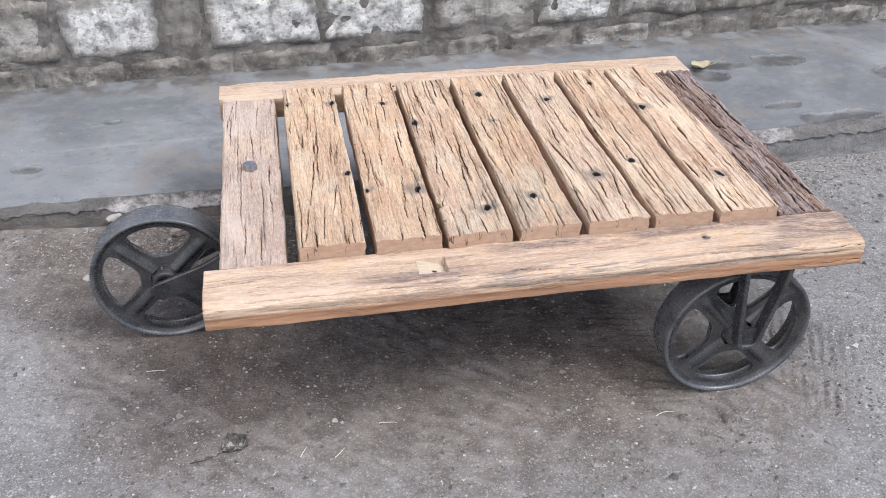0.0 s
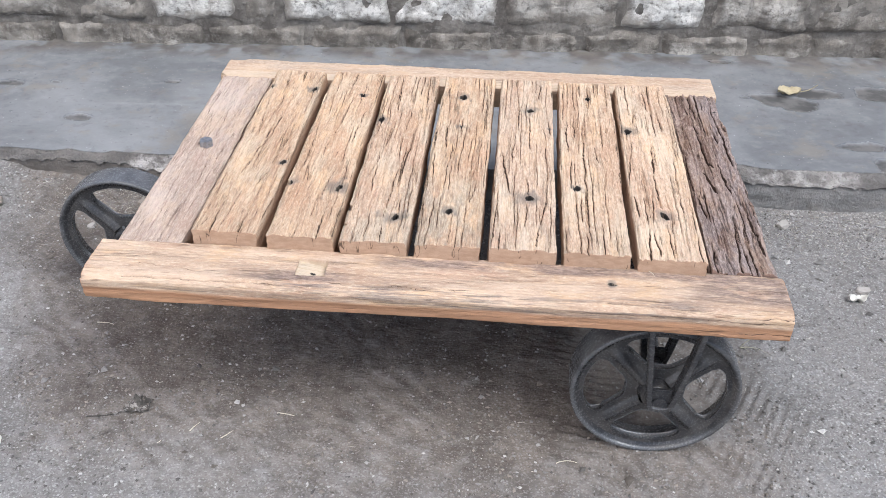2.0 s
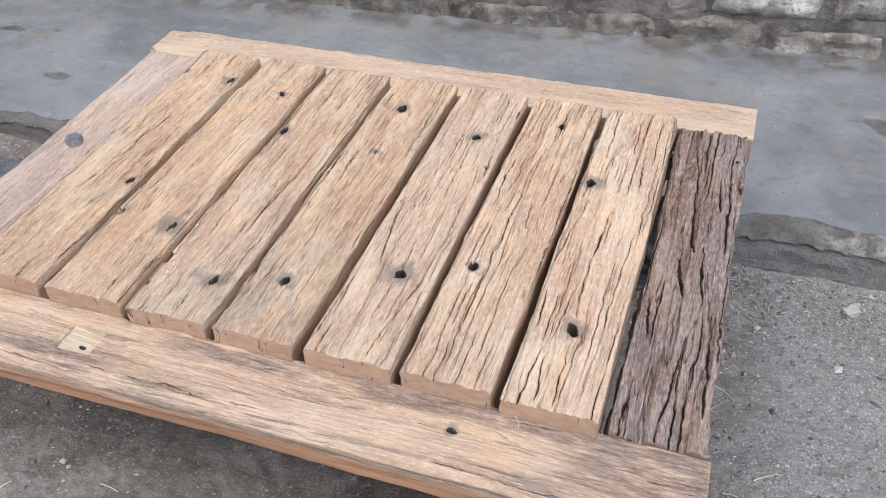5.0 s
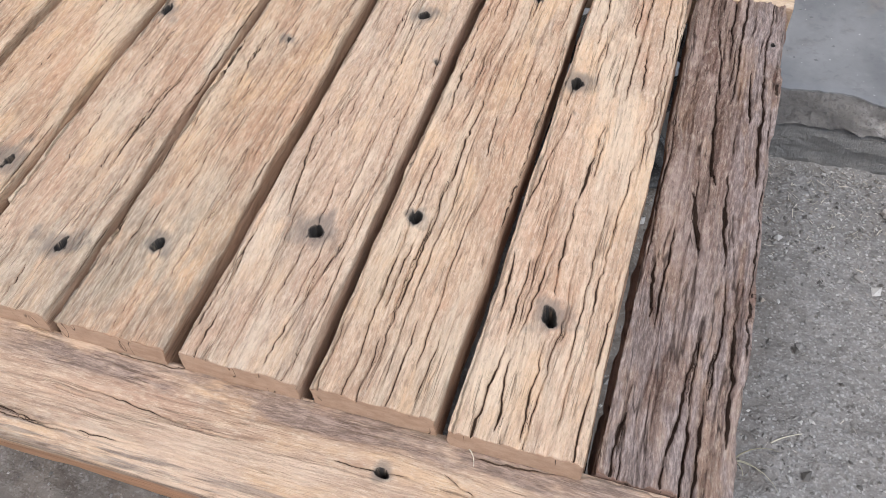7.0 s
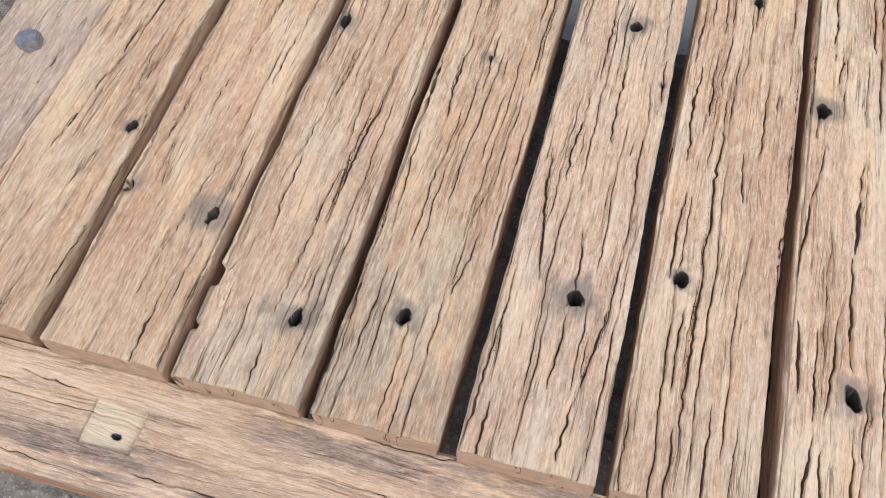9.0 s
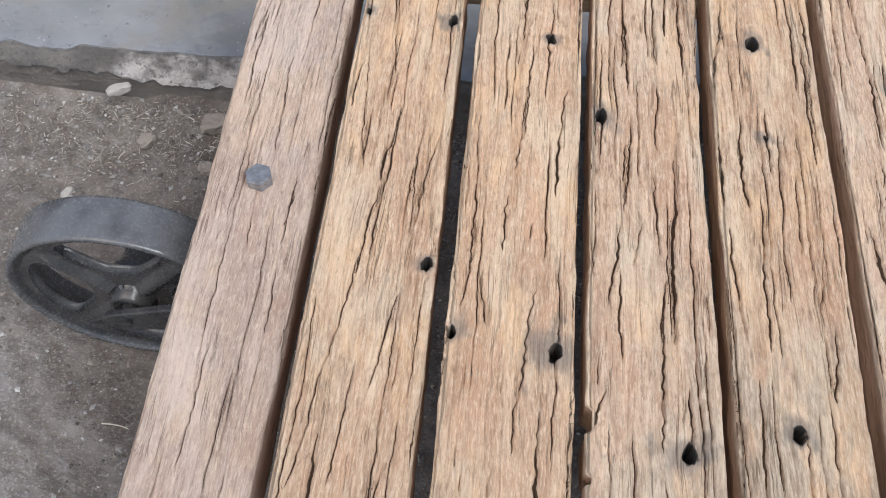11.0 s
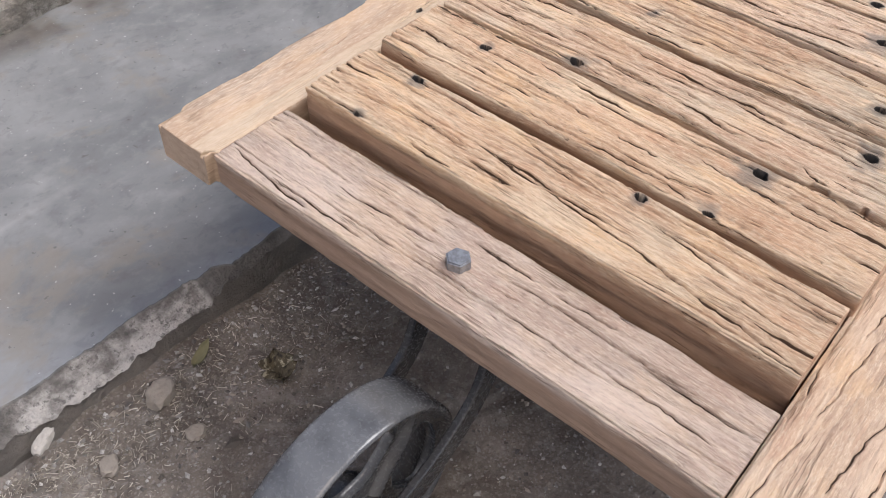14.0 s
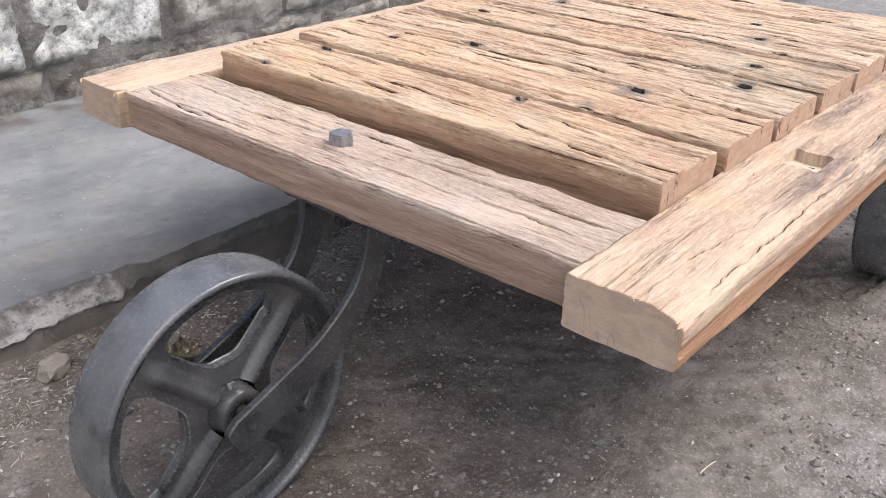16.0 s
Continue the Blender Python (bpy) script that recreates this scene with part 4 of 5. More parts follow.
def spoke_mesh():
    """A quarter of the cast web, with its ridge, centred on the +x direction."""
    ri, ro, rm = 0.032, 0.1390, 0.110
    th = np.linspace(-np.pi / 4, np.pi / 4, 65)
    verts, faces, worn = [], [], []
    half = lambda r: 0.0065 + 0.003 * (np.clip((0.06 - r) / 0.03, 0, 1) + np.clip((r - 0.124) / 0.02, 0, 1))

    def put(r, t, y):
        verts.append((r * math.cos(t), y, r * math.sin(t)))
        # paler along the ridge crest: a highlight painted through the wear mask
        worn.append(0.18 * max(0.0, 1 - abs(r * math.sin(t)) / 0.006))
        return len(verts) - 1

    def ridge(r, t):
        w = 0.0125
        d = abs(r * math.sin(t))
        fade = min(1.0, max(0.12, (0.134 - r) / 0.030))
        return 0.0090 * fade * max(0.0, 1 - (d / w) ** 2) if d < w else 0.0

    def bounds(t):
        ts = abs(t)
        if ts < 0.08:
            return None
        inner = (0.054**6 + (0.0230 / math.sin(ts)) ** 6) ** (1 / 6)
        outer = 0.1320 - 0.026 * math.exp(-max(0.0, 0.1320 - inner) / 0.024)
        return (inner, outer) if outer - inner > 0.001 else None

    nr = 18
    # solid columns run from hub to rim, open columns are split in two strips
    cols = []
    for t in th:
        bd = bounds(t)
        mid = rm
        a = np.linspace(ri, bd[0] if bd else mid, nr // 2)
        c = np.linspace(bd[1] if bd else mid, ro, nr // 2)
        cols.append((a, c, bd))
    for which in (0, 1):
        for face in (-1, 1):
            ids = []
            for t, col in zip(th, cols):
                ids.append([put(r, t, WEB + face * (half(r) + ridge(r, t))) for r in col[which]])
                if col[2] and face < 0:
                    worn[ids[-1][-1 if which == 0 else 0]] = 1.0
            for i in range(len(th) - 1):
                for k in range(len(ids[0]) - 1):
                    q = (ids[i][k], ids[i][k + 1], ids[i + 1][k + 1], ids[i + 1][k])
                    faces.append(q if face < 0 else q[::-1])
            if face < 0:
                front = ids
        # wall of the opening
        e = -1 if which == 0 else 0
        for i in range(len(th) - 1):
            if cols[i][2] or cols[i + 1][2]:
                q = (front[i][e], ids[i][e], ids[i + 1][e], front[i + 1][e])
                faces.append(q if which else q[::-1])
    return raw_mesh("spoke", verts, faces, (M_IRON,), (("worn", worn),))


def hub_mesh():
    prof = [(0.013, -0.040), (0.024, -0.040), (0.0265, -0.0375), (0.028, -0.028), (0.031, -0.021), (0.037, -0.012), (0.037, 0.012), (0.031, 0.021), (0.028, 0.028), (0.0265, 0.0375), (0.024, 0.040), (0.013, 0.040)]
    v, f = lathe(prof, 40)
    return raw_mesh("hub", v, f, (M_IRON,), (("worn", np.zeros(len(v))),))


RIM, SPOKE, HUB = rim_mesh(), spoke_mesh(), hub_mesh()


def wheel(x, y, spin):
    m = pose(x, y, R_WHEEL, 0, spin, 0)
    w = part_mesh("wheel", RIM, cart, m, "black cast iron spoked wheel")
    for k in range(4):
        part_mesh("spoke", SPOKE, w, m @ pose(0, 0, 0, 0, 45 + 90 * k, 0))
    part_mesh("hub", HUB, w, m)
    return w


wheel(-0.1295, 0.329, 0)
wheel(1.016, -0.0515, 2)
wheel(1.016, 0.705, 8)


def strap(path, width, thick, y):
    """A flat bar that follows (x, z) points, thick across y, as one bent bar."""
    pts = np.array(path, float)
    # rounded course through the points
    t = np.arange(len(pts))
    tt = np.linspace(0, len(pts) - 1, (len(pts) - 1) * 6 + 1)
    out = []
    for u in tt:
        i = min(int(u), len(pts) - 2)
        f = u - i
        p0, p1, p2, p3 = pts[max(i - 1, 0)], pts[i], pts[i + 1], pts[min(i + 2, len(pts) - 1)]
        out.append(0.5 * (2 * p1 + (p2 - p0) * f + (2 * p0 - 5 * p1 + 4 * p2 - p3) * f**2 + (3 * p1 - p0 - 3 * p2 + p3) * f**3))
    c = np.array(out)
    d = np.gradient(c, axis=0)
    d /= np.linalg.norm(d, axis=1)[:, None]
    nrm = np.stack([-d[:, 1], d[:, 0]], 1)
    verts, faces = [], []
    bev = 0.0018
    wv = np.full(len(c), width) if np.isscalar(width) else np.interp(tt, t, width)
    ring = [(-1, -1, 0, 1), (-1, -1, 1, 0), (1, -1, -1, 0), (1, -1, 0, 1), (1, 1, 0, -1), (1, 1, -1, 0), (-1, 1, 1, 0), (-1, 1, 0, -1)]
    for p, q, w in zip(c, nrm, wv):
        for a, b, ea, eb in ring:
            off = a * w / 2 + ea * bev
            yy = y + b * thick / 2 + eb * bev
            verts.append((p[0] + q[0] * off, yy, p[1] + q[1] * off))
    k = len(ring)
    for i in range(len(c) - 1):
        for j in range(k):
            faces.append((i * k + j, i * k + (j + 1) % k, (i + 1) * k + (j + 1) % k, (i + 1) * k + j))
    faces.append(tuple(range(k))[::-1])
    faces.append(tuple((len(c) - 1) * k + j for j in range(k)))
    return raw_mesh("strap", verts, faces, (M_IRON,), (("worn", np.full(len(verts), 0.05)),), shade=False)


def bar(x0, x1, y0, y1, z0, z1, bev=0.002):
    bm = bmesh.new()
    bmesh.ops.create_cube(bm, size=1.0)
    bmesh.ops.scale(bm, vec=(x1 - x0, y1 - y0, z1 - z0), verts=bm.verts)
    bmesh.ops.translate(bm, vec=((x0 + x1) / 2, (y0 + y1) / 2, (z0 + z1) / 2), verts=bm.verts)
    bmesh.ops.bevel(bm, geom=bm.edges[:], offset=bev, segments=2, affect="EDGES")
    return bm


def rod(r, length, sides=20, bev=0.001):
    """A rod along y, from 0 to length."""
    bm = bmesh.new()
    bmesh.ops.create_cone(bm, cap_ends=True, segments=sides, radius1=r, radius2=r, depth=length)
    bmesh.ops.bevel(bm, geom=[e for e in bm.edges if len(e.link_faces) == 2 and any(len(f.verts) > 4 for f in e.link_faces)], offset=bev, segments=2, affect="EDGES")
    bmesh.ops.rotate(bm, matrix=Matrix.Rotation(radians(90), 3, "X"), verts=bm.verts)
    bmesh.ops.translate(bm, vec=(0, length / 2, 0), verts=bm.verts)
    return bm


# trailing caster fork under the pinkish end board
fork = part("caster_fork", bar(0.022, 0.102, 0.271, 0.387, 0.3290, 0.3370), M_IRON, cart, "black bent flat-iron caster fork")
ARM = [(0.059, 0.333), (0.057, 0.290), (0.034, 0.238), (-0.020, 0.193), (-0.084, 0.164), (-0.142, 0.144), (-0.156, 0.138)]
for y in (0.277, 0.381):
    part_mesh("fork_arm", strap(ARM, [0.036, 0.036, 0.038, 0.042, 0.046, 0.044, 0.024], 0.010, y), fork)
part("axle_bolt", rod(0.010, 0.118), M_IRON, fork, "", pose(-0.1295, 0.2685, 0.156))
part("cotter_pin", rod(0.0024, 0.020, 10, 0.0006), M_STEEL, fork, "bright bent steel cotter pin", pose(-0.133, 0.300, 0.170, 78, 0, 14))
part("king_pin", rod(0.010, 0.045), M_IRON, cart, "", pose(0.072, 0.342, 0.289, 90, 0, 0))

# fixed hangers and axle at the dark end
VEE = [(0.983, 0.341), (0.989, 0.275), (0.995, 0.220), (1.000, 0.170), (1.003, 0.155), (1.011, 0.150), (1.027, 0.149), (1.036, 0.152), (1.042, 0.164), (1.054, 0.220), (1.065, 0.275), (1.074, 0.341)]
for y in (-0.104, 0.010, 0.645, 0.757):
    hanger = part_mesh("hanger", strap(VEE, 0.010, 0.026, y), cart, None, "black flat-iron V-shaped wheel hanger")
    part("axle_plate", bar(1.003, 1.041, y - 0.004, y + 0.004, 0.150, 0.190), M_IRON, hanger)
part("axle", rod(0.017, 0.872), M_IRON, cart, "black iron axle rod", pose(1.02, -0.112, 0.156))


def hexhead():
    bm = bmesh.new()
    bmesh.ops.create_cone(bm, cap_ends=True, segments=6, radius1=0.0150, radius2=0.0150, depth=0.0140)
    topf = [f for f in bm.faces if f.normal.z > 0.9][0]
    bmesh.ops.bevel(bm, geom=list(topf.edges), offset=0.0018, segments=2, affect="EDGES")
    bmesh.ops.translate(bm, vec=(0, 0, 0.0070), verts=bm.verts)
    return bm


part("hex_bolt", hexhead(), M_STEEL, cart, "dull gray hex bolt head", pose(0.075, 0.346, 0.3865, 0, 0, 18))


# ---- the concrete ledge ----
def edge_y(x):
    return 0.750 + 0.052 * np.maximum(x, 0) + 0.022 * (fbm(x * 3.0, 0 * x, 51) - 0.5) + 0.008 * (fbm(x * 15, 0 * x, 52, 5) - 0.5)


def build_ledge():
    x = np.concatenate([np.linspace(-14, -1.6, 40)[:-1], np.arange(-1.6, -0.6, 0.006), np.arange(-0.6, 0.12, 0.003), np.arange(0.12, 2.9, 0.006), np.linspace(2.9, 15, 40)[1:]])
    ye = edge_y(x)
    # broken strip along the edge: a pale chunk on the left, small bites elsewhere
    chunk = smooth(-0.325, -0.30, x) * smooth(0.004, -0.003, x)
    bite = (0.007 + 0.022 * smooth(0.42, 0.72, fbm(x * 7, 0 * x, 53))) * (1 - chunk) + 0.036 * chunk + 0.042 * smooth(1.15, 1.3, x)
    bite = bite * (0.84 + 0.34 * fbm(x * 8, 0 * x, 59, 6)) + 0.005 * (fbm(x * 120, 0 * x, 58, 4) - 0.5)
    gone = smooth(-0.55, -0.80, x)
    drop = 0.008 + 0.012 * fbm(x * 9, 0 * x, 62) + 0.012 * chunk + 0.010 * gone
    bite = bite + 0.03 * gone + 0.015 * smooth(-0.72, -0.60, x) * smooth(-0.28, -0.33, x)
    crease = ye + bite
    rowsY, rowsZ, lip = [], [], []
    for d in np.concatenate([np.linspace(0, 0.945, 115), np.linspace(0.95, 1.0, 9)]):
        rowsY.append((1.70 + 0.05 * x) * (1 - d) + crease * d)
        rowsZ.append(0.090 + 0.0022 * (fbm(x * 3.5, d * 5 + 0 * x, 54) - 0.5) - 0.002 * smooth(0.97, 1.0, d))
        lip.append(np.zeros_like(x) + (1.0 if d == 1.0 else 0.0))
    top = rowsZ[-1].copy()
    for f in np.linspace(0.10, 1.0, 9):
        lump = 0.026 * (fbm(x * 60, 0 * x + f * 6, 61, 4) - 0.5) * (1 - abs(f - 0.5))
        rowsY.append(crease * (1 - f) + ye * f + lump * 0.7)
        rowsZ.append(top - drop * f**0.8 + lump)
        lip.append(np.ones_like(x))
    low = rowsZ[-1].copy()
    for f, out in ((0.04, -0.5), (0.10, -0.55), (0.25, -0.2), (0.45, 0.1), (0.65, 0.3), (0.85, 0.55), (1.0, 0.9), (1.25, 1.2)):
        rowsY.append(ye - 0.010 * out + 0.007 * (fbm(x * 22, 0 * x + f * 6, 57) - 0.5))
        rowsZ.append(low * (1 - f) - 0.004 * f)
        lip.append(np.ones_like(x) * (1.0 if f < 0.05 else 0.6))
    Y, Z, L = np.array(rowsY), np.array(rowsZ), np.array(lip)
    X = np.tile(x, (len(Y), 1))
    spall = np.zeros_like(X)
    shore = smooth(1.1, 0.85, X) * (1 - smooth(-0.325, -0.30, X) * smooth(0.004, -0.003, X))
    strip = smooth(0.10, 0.0, (1.548 + 0.05 * X) - Y - 0.05 * fbm(X * 6, 0 * X, 67)) * smooth(0.3, 0.6, fbm(X * 18, Y * 18, 68))
    mud = np.where(L == 0.6, smooth(1.2, 0.9, X), (L > 0.9) * 0.3 * shore)
    for cx, cy, rx, ry in ((1.55, 1.30, 0.11, 0.045), (1.66, 1.36, 0.09, 0.04), (1.90, 1.373, 0.12, 0.05), (1.87, 0.915, 0.15, 0.055), (1.60, 1.26, 0.07, 0.03), (1.72, 1.03, 0.07, 0.03),
                           (-0.864, 1.181, 0.06, 0.022), (-0.72, 1.20, 0.02, 0.01), (-0.55, 0.98, 0.04, 0.02), (2.3, 1.2, 0.15, 0.06), (-0.35, 1.24, 0.03, 0.012), (1.405, 1.57, 0.05, 0.012)):
        q = np.hypot((X - cx) / rx, (Y - cy) / ry) + 1.1 * (fbm(X * 17, Y * 21, 60 + cx, 5) - 0.5)
        spall = np.maximum(spall, 1 - smooth(0.80, 0.90, q))
    mud = np.maximum(mud, 0.75 * strip)
    Z = Z - 0.007 * spall * (L < 0.3)
    # a faint trowel line
    d = np.abs((Y - 1.080) - 0.036 * (X + 0.3) - 0.012 * (fbm(X * 2.5, 0 * X, 66) - 0.5))
    scrape = np.exp(-((d / 0.007) ** 2)) * smooth(0.06, -0.06, X) * smooth(-0.62, -0.42, X) * smooth(0.25, 0.5, fbm(X * 9, Y * 9, 69)) * (L < 0.3)
    Z = Z + 0.0010 * scrape
    lime = (L > 0.9) * (smooth(-0.325, -0.30, X) * smooth(0.004, -0.003, X) + 0.7 * smooth(1.36, 1.42, X) * smooth(1.74, 1.66, X) * smooth(0.35, 0.55, fbm(X * 14, Y * 14, 64))) * (L > 0.9)
    verts = np.stack([X, Y, Z], -1).reshape(-1, 3)
    me = raw_mesh("ledge", verts, grid_faces(len(Y), len(x)), (M_CONC,), (("lip", L), ("spall", spall), ("lime", lime), ("mud", mud), ("scrape", scrape)))
    rough = np.array([L.ravel()[list(p.vertices)].min() > 0.5 for p in me.polygons])
    me.polygons.foreach_set("use_smooth", ~rough)
    return thing("pavement_ledge", Matrix(), "gray trowelled concrete ledge with a crumbling edge along the wall", "ledge", kind="structure", data=me)


build_ledge()


# ---- the dirt ground, one sheet to the horizon ----
def ground_height(x, y):
    z = 0.010 * (fbm(x * 1.6, y * 1.6, 71) - 0.5) + 0.008 * (fbm(x * 9, y * 9, 72) - 0.5) + 0.006 * (fbm(x * 38, y * 38, 73, 2) - 0.5)
    rip = np.sin((x * 0.75 + y * 0.66) * 2 * np.pi / 0.021 + 3 * fbm(x * 5, y * 5, 74))
    zone = smooth(0.50, 0.62, fbm(x * 2.3 + 4, y * 2.3, 75)) * smooth(0.55, 0.9, x + 0.3 * y)
    z = z + 0.0016 * rip * zone * smooth(0.9, 1.1, x)
    # a tyre's tread pressed into the dirt: bars across one half, slanting bars on the other
    sway = 0.5 * (fbm(x * 6, y * 6, 74) - 0.5)
    bars = np.sin((y + 0.16 * x) * 2 * np.pi / 0.020 + 5 * sway)
    slant = np.sin((x * 0.86 - y * 0.42) * 2 * np.pi / 0.021 + 5 * sway)
    broken = smooth(0.34, 0.56, fbm(x * 9 + 2, y * 9, 70))
    z = z + 0.0032 * broken * (bars * smooth(0.72, 0.84, x) * smooth(1.06, 1.0, x) * smooth(-0.14, -0.06, y) * smooth(0.30, 0.2, y)
                               + slant * smooth(1.06, 1.14, x) * smooth(1.42, 1.30, x) * smooth(-0.22, -0.14, y) * smooth(0.20, 0.1, y))
    bank = smooth(0.16, 0.0, edge_y(x) - y) * 0.007 * fbm(x * 6, y * 6, 76)
    bank = bank + smooth(-0.60, -0.78, x) * smooth(0.34, 0.0, edge_y(x) - y) * (0.062 + 0.03 * fbm(x * 5, y * 5, 78))
    bank = bank + 0.030 * smooth(0.10, 0.0, edge_y(x) - y) * smooth(0.10, -0.02, x) * (0.5 + fbm(x * 11, y * 11, 86))
    crust = smooth(0.2, -0.1, np.abs(x - 0.55) - 0.55) * (fbm(x * 24 + 5 * y, y * 24, 79, 3) - 0.5) * 0.0045
    return z + bank + crust - 0.001


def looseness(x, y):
    """Where gritty loose soil lies on the packed mud; low values also put the cart's shade into the soil colour."""
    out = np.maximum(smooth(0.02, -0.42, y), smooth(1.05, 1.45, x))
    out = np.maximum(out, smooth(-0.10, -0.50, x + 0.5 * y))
    # shade in front of the cart, put into the soil tone
    cart_shade = 0.55 * np.exp(-(((x - 0.70) / 0.55) ** 2)) * smooth(-0.80, -0.35, y)
    return np.clip(out * (1 - cart_shade) * (0.45 + 0.75 * fbm(x * 4, y * 4, 77)) + 0.12, 0, 1)


def build_ground():
    def axis(a, b, step, far):
        core = np.arange(a, b, step)
        grow = step * 1.5 ** np.arange(1, 40)
        out = np.cumsum(grow)
        out = out[out < far]
        return np.concatenate([(core[0] - out)[::-1], core, core[-1] + out])

    x, y = axis(-1.5, 2.4, 0.0058, 1500), axis(-1.0, 0.90, 0.0058, 1500)
    X, Y = np.meshgrid(x, y)
    Z = ground_height(np.clip(X, -6, 6), np.clip(Y, -6, 6))
    Z = np.where(Y > edge_y(np.clip(X, -14, 14)) + 0.06, -0.01, Z)
    verts = np.stack([X, Y, Z], -1).reshape(-1, 3)
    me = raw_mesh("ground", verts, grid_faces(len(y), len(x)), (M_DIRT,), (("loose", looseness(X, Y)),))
    return thing("ground", Matrix(), "gray-brown packed dirt ground with grit and straw", "ground", kind="structure", data=me)


build_ground()


# ---- loose grit, straw and leaves ----
rng = np.random.default_rng(5)
ICO = bmesh.new()
bmesh.ops.create_icosphere(ICO, subdivisions=1, radius=1.0)
ICO_V = np.array([v.co[:] for v in ICO.verts])
ICO_F = [[v.index for v in f.verts] for f in ICO.faces]
ICO.free()
ICO = bmesh.new()
bmesh.ops.create_icosphere(ICO, subdivisions=3, radius=1.0)
BALL_V = np.array([v.co[:] for v in ICO.verts])
BALL_F = [[v.index for v in f.verts] for f in ICO.faces]
ICO.free()


def lie_height(x, y):
    return np.where(y > edge_y(x), 0.09, ground_height(x, y))


def scatter(count, where):
    """Random spots on the dirt, denser along the foot of the ledge."""
    x, y = rng.uniform(-1.3, 2.4, count), rng.uniform(-1.0, 0.76, count)
    along = rng.random(count) < where
    y = np.where(along, edge_y(x) - np.abs(rng.normal(0, 0.11, count)) - 0.012, y)
    keep = (y < edge_y(x) - 0.008) & (rng.random(count) < np.maximum((0.3 + 0.7 * looseness(x, y)) * (0.25 + 1.3 * smooth(0.42, 0.62, fbm(x * 7, y * 7, 88))), along))
    return x[keep], y[keep]


def foot_of_ledge(count):
    """Spots in the drift of chaff along the broken edge."""
    x = rng.choice([-0.48, -0.34, -0.27, -0.16, -0.09, 0.01], count, p=[0.12, 0.24, 0.26, 0.18, 0.12, 0.08]) + rng.normal(0, 0.045, count)
    far = rng.random(count) < 0.60
    x = np.where(far, rng.uniform(1.22, 2.3, count), x)
    return x, edge_y(x) - 0.022 - np.abs(rng.normal(0, 1.0, count)) * np.where(far, 0.13, 0.060)


def crumbs(count):
    """Spots anywhere on the dirt, under the cart too."""
    x, y = rng.uniform(-1.0, 2.0, count), rng.uniform(-0.7, 0.74, count)
    keep = y < edge_y(x) - 0.01
    return x[keep], y[keep]


OCTA_V = np.array([(1, 0, 0), (0, 1, 0), (-1, 0, 0), (0, -1, 0), (0, 0, 1), (0, 0, -1)], float)
OCTA_F = np.array([(0, 1, 4), (1, 2, 4), (2, 3, 4), (3, 0, 4), (1, 0, 5), (2, 1, 5), (3, 2, 5), (0, 3, 5)])


def build_pebbles():
    x, y = (np.concatenate(p) for p in zip(scatter(95000, 0.10), crumbs(3500)))
    n = len(x)
    r = (0.0010 + 0.0031 * rng.random(n) ** 3.0) * np.where(rng.random(n) < 0.02 + 0.02 * smooth(1.1, 1.4, x), 2.2, 1.0)
    p = OCTA_V[None] * (1 + rng.uniform(-0.35, 0.35, (n, 6, 1))) + rng.uniform(-0.25, 0.25, (n, 6, 3))
    a = rng.uniform(0, 6.28, n)
    c, s = np.cos(a)[:, None], np.sin(a)[:, None]
    px, py = p[..., 0] * rng.uniform(0.7, 1.7, (n, 1)), p[..., 1]
    p = np.stack([px * c - py * s, px * s + py * c, p[..., 2] * 0.7], -1) * r[:, None, None]
    p += np.stack([x, y, ground_height(x, y) + r * 0.3], -1)[:, None]
    faces = (OCTA_F[None] + 6 * np.arange(n)[:, None, None]).reshape(-1, 3).tolist()
    brown = np.repeat(rng.random(n) < 0.45 * (looseness(x, y) < 0.45), 8)
    me = raw_mesh("grit", p, faces, (M_PEBBLE, M_ROCK), shade=False, slots=brown)
    thing("grit", Matrix(), "loose gray pebbles and grit strewn on the dirt", "gravel", kind="stuff", data=me)


def build_straw():
    verts, faces = [], []
    spots = [np.concatenate(p) for p in zip(scatter(4200, 0.60), foot_of_ledge(3400))]
    for x, y in zip(*spots):
        ln, w = 0.003 + 0.013 * rng.random() ** 2.4, 0.00022 + 0.0006 * rng.random() ** 2
        a, tilt, bend = rng.uniform(0, 6.28), rng.normal(0, 0.16), rng.normal(0, 0.2)
        z = float(ground_height(np.array(x), np.array(y))) + 0.0025
        base = len(verts)
        for s in (-0.5, 0.0, 0.5):
            cx = x + s * ln * math.cos(a) - bend * ln * (0.25 - s * s) * math.sin(a)
            cy = y + s * ln * math.sin(a) + bend * ln * (0.25 - s * s) * math.cos(a)
            cz = z + s * ln * math.sin(tilt) + abs(math.sin(tilt)) * ln * 0.4
            for k in range(3):
                q = k * 2.094
                verts.append((cx - w * math.cos(q) * math.sin(a), cy + w * math.cos(q) * math.cos(a), cz + w * math.sin(q)))
        for r in (0, 3):
            for k in range(3):
                faces.append([base + r + k, base + r + (k + 1) % 3, base + r + 3 + (k + 1) % 3, base + r + 3 + k])
        faces += [[base, base + 1, base + 2], [base + 8, base + 7, base + 6]]
    me = raw_mesh("straw", verts, faces, (M_STRAW,), shade=False)
    thing("straw_litter", Matrix(), "dry straw and wood chips littered along the ledge", "straw", kind="stuff", data=me)


build_pebbles()
build_straw()


